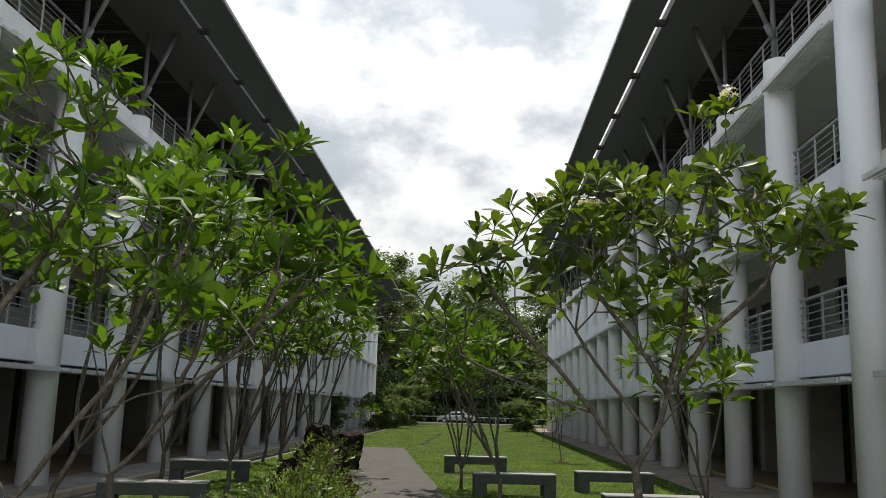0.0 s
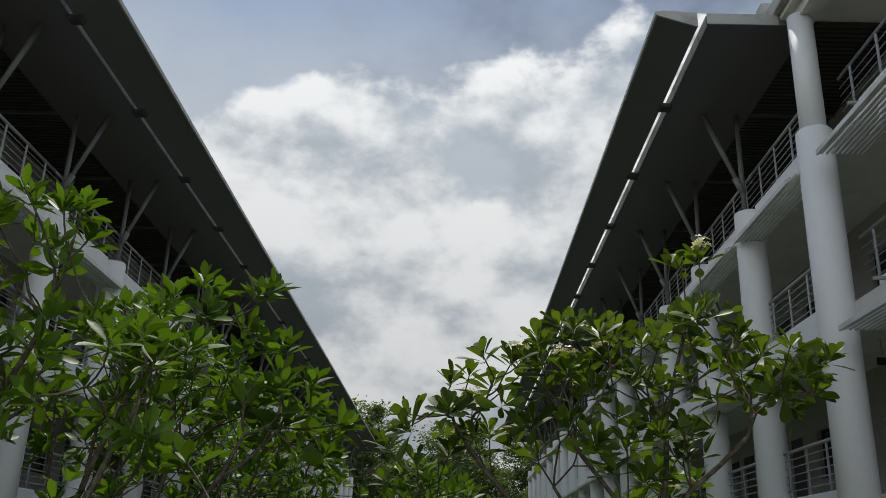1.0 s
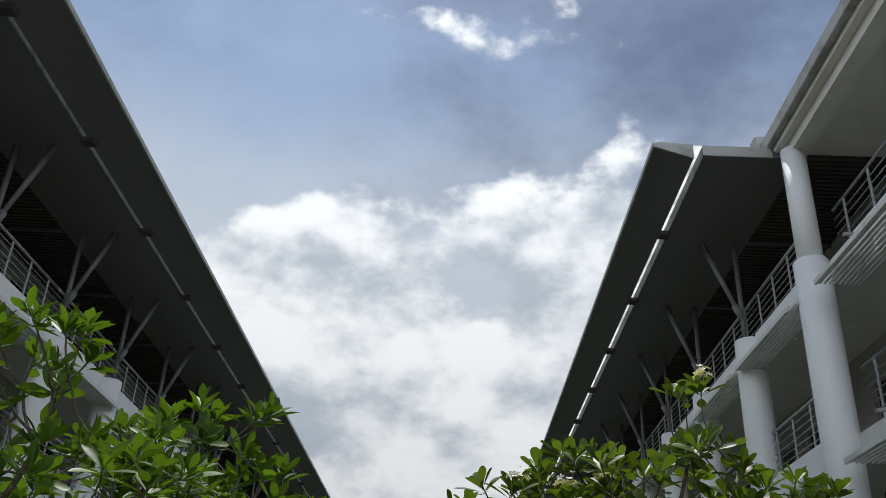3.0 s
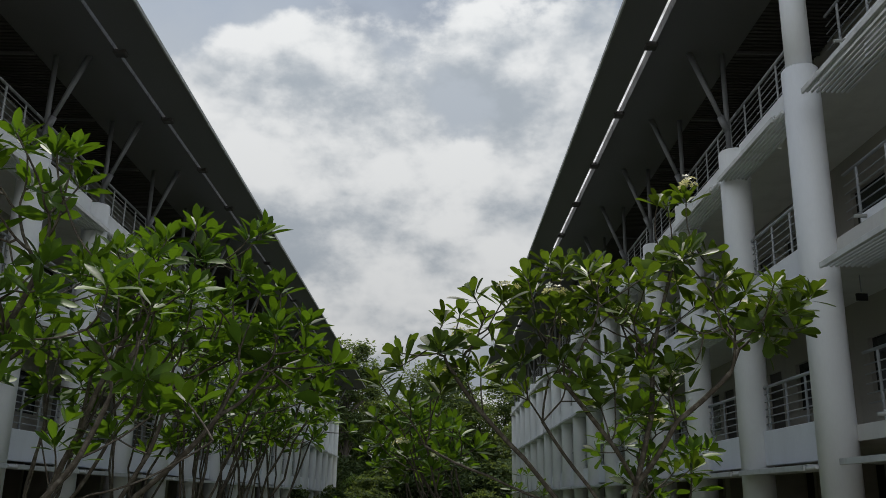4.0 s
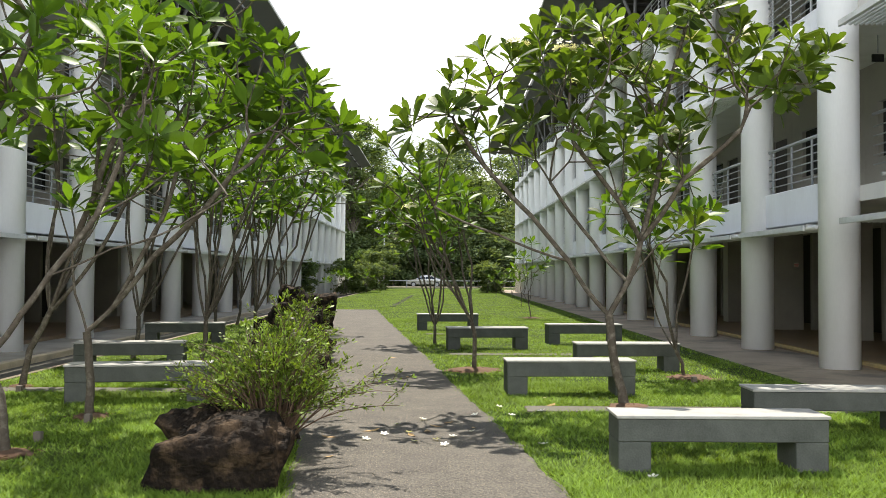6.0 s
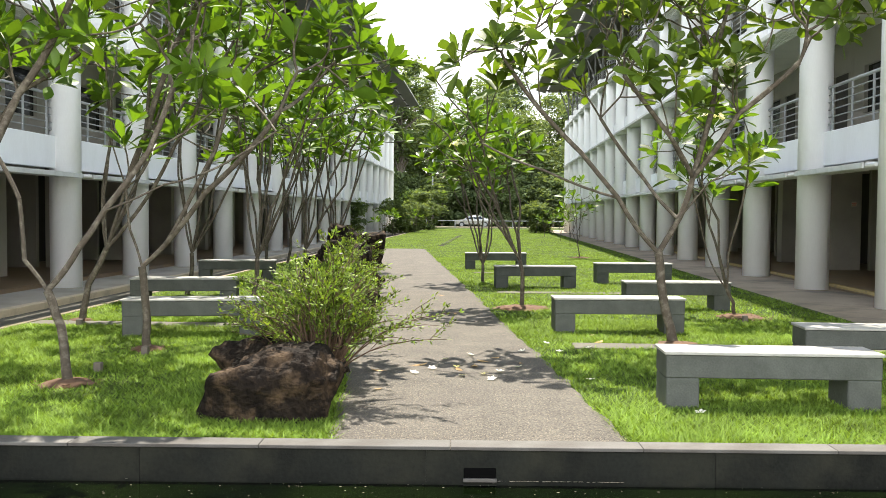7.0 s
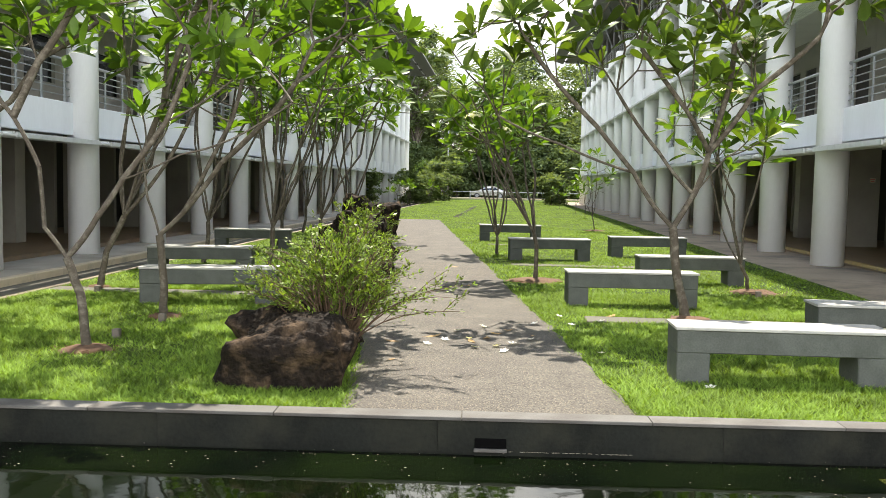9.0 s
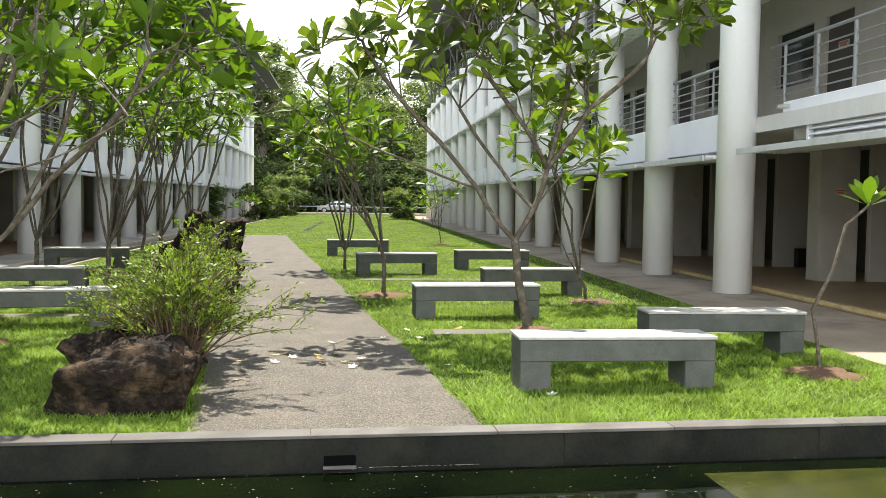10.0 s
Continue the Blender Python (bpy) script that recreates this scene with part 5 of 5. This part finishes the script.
# ---- litter bin and dark seats under the west wing ----
def litter_bin(x, y, z):
    root = thing("litter_bin", "green plastic litter bin with oval slot, behind a column", "bin", "", "", (x, y, z), 30)
    bm = bmesh.new()
    n, rows = 32, ((0.0, 0.29), (0.04, 0.31), (0.33, 0.315), (0.35, 0.33), (0.38, 0.315), (1.0, 0.32), (1.06, 0.335), (1.10, 0.30), (1.12, 0.18))
    rings = [[bm.verts.new((s * math.copysign(abs(math.cos(a)) ** 0.7, math.cos(a)), s * math.copysign(abs(math.sin(a)) ** 0.7, math.sin(a)), h)) for a in (2 * math.pi * k / n for k in range(n))] for h, s in rows]
    for a, b in zip(rings, rings[1:]):
        for k in range(n):
            bm.faces.new((a[k], a[(k + 1) % n], b[(k + 1) % n], b[k])).smooth = True
    bm.faces.new(rings[0][::-1])
    bm.faces.new(rings[-1])
    part("body", bm, M["bin"], root)
    bm = bmesh.new()
    tube(bm, [(0, -0.345, 0.88), (0, -0.28, 0.88)], [0.085, 0.085], 20)
    bmesh.ops.scale(bm, verts=bm.verts, vec=(1.9, 1, 1))
    part("slot", bm, M["black"], root, "dark oval slot")
    bm = bmesh.new()
    bmesh.ops.create_circle(bm, cap_ends=True, segments=20, radius=0.07, matrix=pose(0, -0.335, 0.62, 90, 0, 0))
    part("emblem", bm, M["black"], root, "small round dark emblem")


litter_bin(-9.05, 12.35, -0.17)
box_bm = box(bmesh.new(), -0.55, 0.55, -0.22, 0.22, 0, 0.45, 0.015)
seat_me = mesh_of("low_cabinet", box_bm, M["black"])
for x, y, z in ((11.3, 20.4, 0.07), (11.3, 24.6, 0.07), (11.3, 28.4, 0.07), (-12.4, 14.2, -0.08), (-12.4, 18.3, -0.08), (-12.4, 10.6, -0.08)):
    ob = tagged(new("low_cabinet", seat_me), "low black box seat against the colonnade wall", "seat", "seats in the colonnade")
    ob.matrix_basis = pose(x, y, z, 0, 0, 90)

# exit sign in the east gallery
sign = thing("exit_sign", "small dark hanging sign under the gallery ceiling", "sign", "", "", (8.6, 16.2, 5.55))
part("panel", box(bmesh.new(), -0.11, 0.11, -0.02, 0.02, -0.07, 0.07, 0.005), M["black"], sign)
part("hanger", tube(bmesh.new(), [(0, 0, 0.1), (0, 0, 0.45)], [0.012] * 2, 6), M["steel"], sign)


# ---- road, car, barrier, far trees ----
solid("road", box(bmesh.new(), -200, 200, 93.0, 101.0, -0.3, 0.03), M["asphalt"], "grey asphalt road beyond the lawn", "road")
solid("road_kerb", box(bmesh.new(), -200, 200, 92.7, 92.99, -0.3, 0.12, 0.02), M["kerb"], "pale concrete road kerb", "kerb")


def car(x, y):
    root = thing("parked_car", "silver saloon car on the road beyond the lawn", "car", "", "", (x, y, 0.03))
    root.scale = (0.9, 0.9, 0.9)
    out = ((-2.25, 0.35), (-2.28, 0.62), (-2.1, 0.78), (-1.2, 0.92), (-0.45, 1.36), (0.1, 1.45), (0.75, 1.42), (1.5, 1.05), (2.1, 0.98), (2.25, 0.8), (2.24, 0.35))
    bm = bmesh.new()
    rows = []
    for y0, inset in ((-0.9, 0.0), (-0.6, 0.06), (0.6, 0.06), (0.9, 0.0)):
        rows.append([bm.verts.new((px, y0 * (0.78 if pz > 1.0 else 1.0), pz + (0.0 if inset == 0 else 0.03 if pz > 0.7 else 0))) for px, pz in out])
    for a, b in zip(rows, rows[1:]):
        for k in range(len(out)):
            bm.faces.new((a[k], a[(k + 1) % len(out)], b[(k + 1) % len(out)], b[k]))
    bm.faces.new(rows[0][::-1])
    bm.faces.new(rows[-1])
    part("body", bm, M["silver"], root)
    for a, b in (((-0.95, 0.98), (-0.42, 1.3)), ((0.08, 0.98), (0.1, 1.37))):
        w = ((a[0], 0.98), (0.02, 0.98), (0.02, 1.37), (-0.42, 1.31)) if a[0] < 0 else ((0.08, 0.98), (1.2, 1.0), (0.72, 1.35), (0.08, 1.37))
        bm = bmesh.new()
        lo = [bm.verts.new((px, -0.905 + (0.2 if pz > 1.2 else 0.0), pz)) for px, pz in w]
        hi = [bm.verts.new((px, -0.885 + (0.2 if pz > 1.2 else 0.0), pz)) for px, pz in w]
        bm.faces.new(lo)
        bm.faces.new(hi[::-1])
        for k in range(4):
            bm.faces.new((lo[k], lo[(k + 1) % 4], hi[(k + 1) % 4], hi[k]))
        part("side_window", bm, M["glass"], root, "dark side window")
    for wx in (-1.4, 1.4):
        for wy in (-0.83, 0.83):
            wheel = part("wheel", tube(bmesh.new(), [(wx, wy - 0.1, 0.32), (wx, wy + 0.1, 0.32)], [0.32] * 2, 20), M["rubber"], root)
            part("rim", tube(bmesh.new(), [(wx, wy - 0.115, 0.32), (wx, wy + 0.115, 0.32)], [0.2] * 2, 12), M["steel"], wheel)


car(-1.15, 96.0)


def barrier():
    root = thing("road_barrier", "thin grey metal guard rail on posts along the road", "barrier")
    part("rail", box(bmesh.new(), -40, 40, 91.9, 91.96, 0.7, 0.78, 0.01), M["steel"], root)
    post = mesh_of("post", box(bmesh.new(), -0.05, 0.05, 91.97, 92.07, -0.1, 0.85), M["steel"])
    for k in range(-13, 14):
        part("post", post, None, root).location = (k * 3.0, 0, 0)


barrier()
pole = thing("street_lamp", "slim grey street lamp post beside the road", "lamp", "", "", (-5.4, 92.4, 0))
part("post", tube(bmesh.new(), [(0, 0, -0.1), (0, 0, 8.0)], [0.09, 0.06], 8), M["steel"], pole)
part("arm", tube(bmesh.new(), [(0, 0, 7.95), (0, 1.4, 8.2)], [0.045, 0.04], 6), M["steel"], pole)
part("head", box(bmesh.new(), -0.12, 0.12, 1.2, 1.75, 8.14, 8.26, 0.03), M["steel"], pole)


def far_tree(seed, height, width, clumps, label, name="forest_tree", first=0.2, leaf=0.55):
    """A tall tree: tapered trunk, rising limbs, and a broken crown of many small leaf sprays."""
    r = random.Random(seed)
    root = thing(name, label, "tree", "trees beyond the road")
    limbs = Limbs()
    top = Vector((r.uniform(-0.5, 0.5), r.uniform(-0.5, 0.5), height * 0.8))
    tr = height * 0.016
    limbs.limb([Vector((0, 0, -0.3)), Vector((0.1, 0, height * 0.3)), top * 0.7, top], [tr * 1.3, tr, tr * 0.7, tr * 0.3], 8)
    v, f = [], []
    lobes = []
    for _ in range(clumps):
        z = r.uniform(first, 1.0)
        reach = width * (0.35 + 0.65 * math.sin(math.pi * min(1, (z - first) / (1 - first) * 0.85 + 0.1)))
        a = r.uniform(0, 6.283)
        p = Vector((math.cos(a) * reach * r.uniform(0.2, 1), math.sin(a) * reach * r.uniform(0.2, 1), height * z))
        lobes.append(p)
        if p.z < top.z:
            s = top * max(0.2, (p.z - height * 0.15) / top.z)
            limbs.limb([s, s.lerp(p, 0.5) + Vector((0, 0, 0.3)), p], [tr * 0.35, tr * 0.2, tr * 0.08], 5)
    for p in lobes:
        size = r.uniform(0.7, 1.5) * width * 0.22
        for _ in range(110):
            d = Vector((r.gauss(0, 1), r.gauss(0, 1), r.gauss(0, 0.6)))
            c = p + d * size * 0.6
            u = Vector((r.gauss(0, 1), r.gauss(0, 1), r.gauss(0, 0.5))).normalized()
            w = u.cross(Vector((r.gauss(0, 0.5), r.gauss(0, 0.5), 1))).normalized()
            s = leaf * r.uniform(0.5, 1.2)
            k = len(v)
            v += [tuple(q) for q in (c - u * s * 0.5, c + w * s * 0.28, c + u * s * 0.5, c - w * s * 0.28)]
            f.append((k, k + 1, k + 2, k + 3))
    part("trunk", raw_mesh("trunk", limbs.v, limbs.f, M["trunk"]), None, root)
    tagged(part("crown", raw_mesh("crown", v, f, M["forest"], False), None, root), kind="stuff")
    return root


kinds = [far_tree(70, 17, 5.0, 75, "tall dark green forest tree beyond the road"), far_tree(71, 14, 5.5, 75, "broad dark green forest tree beyond the road", first=0.12), far_tree(72, 20, 4.5, 70, "tall open crowned forest tree beyond the road", first=0.4), far_tree(73, 6, 3.2, 45, "bushy young tree beyond the road", "young_tree", 0.08)]
spots = [(-10.3, 107.5, 2), (-13, 108, 0), (-7, 112, 1), (0, 107, 0), (6, 111, 1), (13, 107, 2), (-19, 110, 2), (-26, 108, 1), (20, 110, 0), (27, 108, 1), (-33, 112, 0), (34, 112, 2), (-10, 122, 2), (3, 124, 2), (-3, 116, 1), (10, 120, 0), (-16, 124, 0), (-40, 112, 1), (41, 110, 1),
         (-12, 103, 3), (-5, 104, 3), (2, 103.4, 3), (8, 104, 3), (15, 103, 3), (-18, 104, 3), (22, 104, 3), (-24, 103, 3), (29, 104, 3), (-9, 105.5, 3), (5, 106, 3), (-2, 106, 3), (12, 106, 3), (-14.5, 106, 3)]
used = set()
for x, y, k in spots:
    m = pose(x, y, 0, 0, 0, (x * 37 + y * 11) % 360)
    if k in used:
        copy_thing(kinds[k], m)
    else:
        kinds[k].matrix_basis = m
        used.add(k)
def woodland():
    """The dense undergrowth and far wood behind the single trees."""
    g = np.random.RandomState(9)
    n = 70000
    x, y = g.uniform(-75, 75, n), g.uniform(109, 122, n)
    top = 9 + 2.5 * np.sin(x * 0.21) + 1.8 * np.sin(x * 0.53 + 1)
    z = top * g.uniform(0, 1, n) ** 0.8
    u = g.normal(0, 1, (n, 3))
    u /= np.linalg.norm(u, axis=1)[:, None]
    w = np.cross(u, g.normal(0, 1, (n, 3)))
    w /= np.linalg.norm(w, axis=1)[:, None]
    s = g.uniform(0.3, 0.85, n)[:, None]
    c = np.c_[x, y, z]
    v = np.stack([c - u * s * 0.6, c + w * s * 0.35, c + u * s * 0.6, c - w * s * 0.35], 1).reshape(-1, 3)
    tagged(new("woodland", raw_mesh("woodland", v, np.arange(4 * n).reshape(-1, 4), M["forest"], False)), "dense dark green woodland beyond the road", "woodland", "", "stuff")


woodland()


def palm(x, y, height):
    """A small fan of drooping feathered fronds on a thin trunk."""
    r = random.Random(31)
    root = thing("palm_tree", "small palm with drooping yellow green fronds beyond the road", "tree", "", "", (x, y, 0))
    part("trunk", tube(bmesh.new(), [(0, 0, -0.2), (0.1, 0, height * 0.5), (0, 0, height)], [0.16, 0.12, 0.1], 10), M["trunk"], root)
    for k in range(15):
        a, rise = k * 2.4, r.uniform(0.2, 1.1)
        out = Vector((math.cos(a), math.sin(a), 0))
        mid = [Vector((0, 0, height)) + out * 2.4 * q + Vector((0, 0, rise * 2.2 * q - 2.6 * q * q)) for q in (0, 0.2, 0.4, 0.6, 0.8, 1.0)]
        side = out.cross(Vector((0, 0, 1)))
        v, f = [], []
        for p, n in zip(mid, mid[1:]):
            for j in range(4):
                c = p.lerp(n, j / 4)
                for sgn in (-1, 1):
                    q = len(v)
                    tip = c + side * sgn * 0.55 + (n - p) * 0.5 + Vector((0, 0, -0.25))
                    v += [tuple(c), tuple(c.lerp(n, 0.22)), tuple(tip)]
                    f.append((q, q + 1, q + 2))
        part("frond", raw_mesh("frond", v, f, M["shrub"], False), None, root)


palm(-7.82, 100.0, 3.9)
parasol = far_tree(75, 4.2, 2.0, 22, "small light green roadside tree", "roadside_tree", 0.6, 0.4)
parasol.matrix_basis = pose(-5.2, 88.5, 0)
low = far_tree(76, 2.6, 1.5, 20, "low dark green shrub at the lawn's far edge", "bush", 0.05, 0.3)
low.matrix_basis = pose(-9.0, 60, 0)
for x, y in ((-7.6, 66), (-6.4, 70), (-8.5, 74), (5.0, 70), (5.6, 78), (-5.6, 78)):
    copy_thing(low, pose(x * 0.86, y, -0.1, 0, 0, x * 50))


# flat pavers crossing the far lawn
paver = mesh_of("stepping_stone", box(bmesh.new(), -0.13, 0.13, -0.13, 0.13, -0.02, 0.04, 0.008), M["coping"])
for k in range(12):
    ob = tagged(new("stepping_stone", paver), "pale square stepping stone set in the far lawn", "paver", "stepping stones on the lawn")
    ob.matrix_basis = pose(-1.6 + 0.012 * k * 1.7, 40.4 + 1.7 * k, 0, 0, 0, (k * 7) % 5 - 2)


# room plates on the east walls, with unreadable writing
for x, y, z in ((9.58, 15.56, 4.52), (9.6, 15.5, 1.8), (9.6, 22.4, 1.8)):
    root = thing("room_plate", "small wall-coloured room plate with dark red writing", "sign", "room plates", "", (x, y, z))
    part("plate", box(bmesh.new(), -0.02, 0.0, -0.17, 0.17, -0.06, 0.06, 0.004), M["inner"], root)
    for dz, half in ((0.022, 0.14), (-0.022, 0.11)):
        part("writing", box(bmesh.new(), -0.024, -0.019, -half, half, dz - 0.014, dz + 0.014), M["red"], root, "dark red bar of writing")


# ---- grass ----
def lawn(seed, count, y0, y1, height, width):
    g = np.random.RandomState(seed)
    x, y = g.uniform(-5.5, 5.68, count), y0 + (y1 - y0) * g.uniform(0, 1, count) ** 1.35
    mid = PATH_X + PATH_LEAN * (y - 6.1)
    keep = ((np.abs(x - mid) > 1.0 - 0.06 * g.uniform(0, 1, count) ** 3) | (y > PATH_END)) & (y > 5.72 + 0.038 * x)
    for sx, sy, s in ((-3.05, 7.5, 0.24), (2.75, 10.3, 0.25), (1.1, 14.1, 0.42), (4.3, 13.25, 0.36), (4.92, 7.61, 0.36), (2.6, 9.2, 0.24)):
        keep &= (x - sx) ** 2 + (y - sy) ** 2 > (s * g.uniform(0.75, 1.1, count)) ** 2
    for sy, a, b in ((10.15, 1.55, 5.4), (11.55, -5.5, -1.9)):
        keep &= ~((np.abs(y - sy) < 0.19) & (x > a) & (x < b))
    patch = np.sin(x * 2.1 + 1.3 * np.sin(y * 1.1)) * np.sin(y * 1.7 + x * 0.6)
    keep &= g.uniform(0, 1, count) < 0.75 + 0.35 * patch
    x, y, patch = x[keep], y[keep], patch[keep]
    n = len(x)
    a = g.uniform(0, 2 * np.pi, n)
    h = height * g.uniform(0.5, 1.3, n) * (1 + 0.25 * patch)
    lean = np.c_[-np.sin(a), np.cos(a)] * (h * g.uniform(0.6, 2.6, n))[:, None]
    w = width * g.uniform(0.7, 1.4, n)
    v = np.zeros((n, 3, 3), np.float32)
    v[:, 0] = np.c_[x - w * np.cos(a), y - w * np.sin(a), np.full(n, -0.004)]
    v[:, 1] = np.c_[x + w * np.cos(a), y + w * np.sin(a), np.full(n, -0.004)]
    v[:, 2] = np.c_[x + lean[:, 0], y + lean[:, 1], h]
    me = raw_mesh("grass", v.reshape(-1, 3), np.arange(3 * n).reshape(-1, 3), M["blade"], False)
    tagged(new("grass", me), "short bright green carpet grass", "grass", "", "stuff")


lawn(1, 330000, 5.5, 12.5, 0.042, 0.006)
lawn(2, 150000, 11.5, 30.0, 0.036, 0.01)
lawn(3, 150000, 27.0, 84.0, 0.035, 0.012)
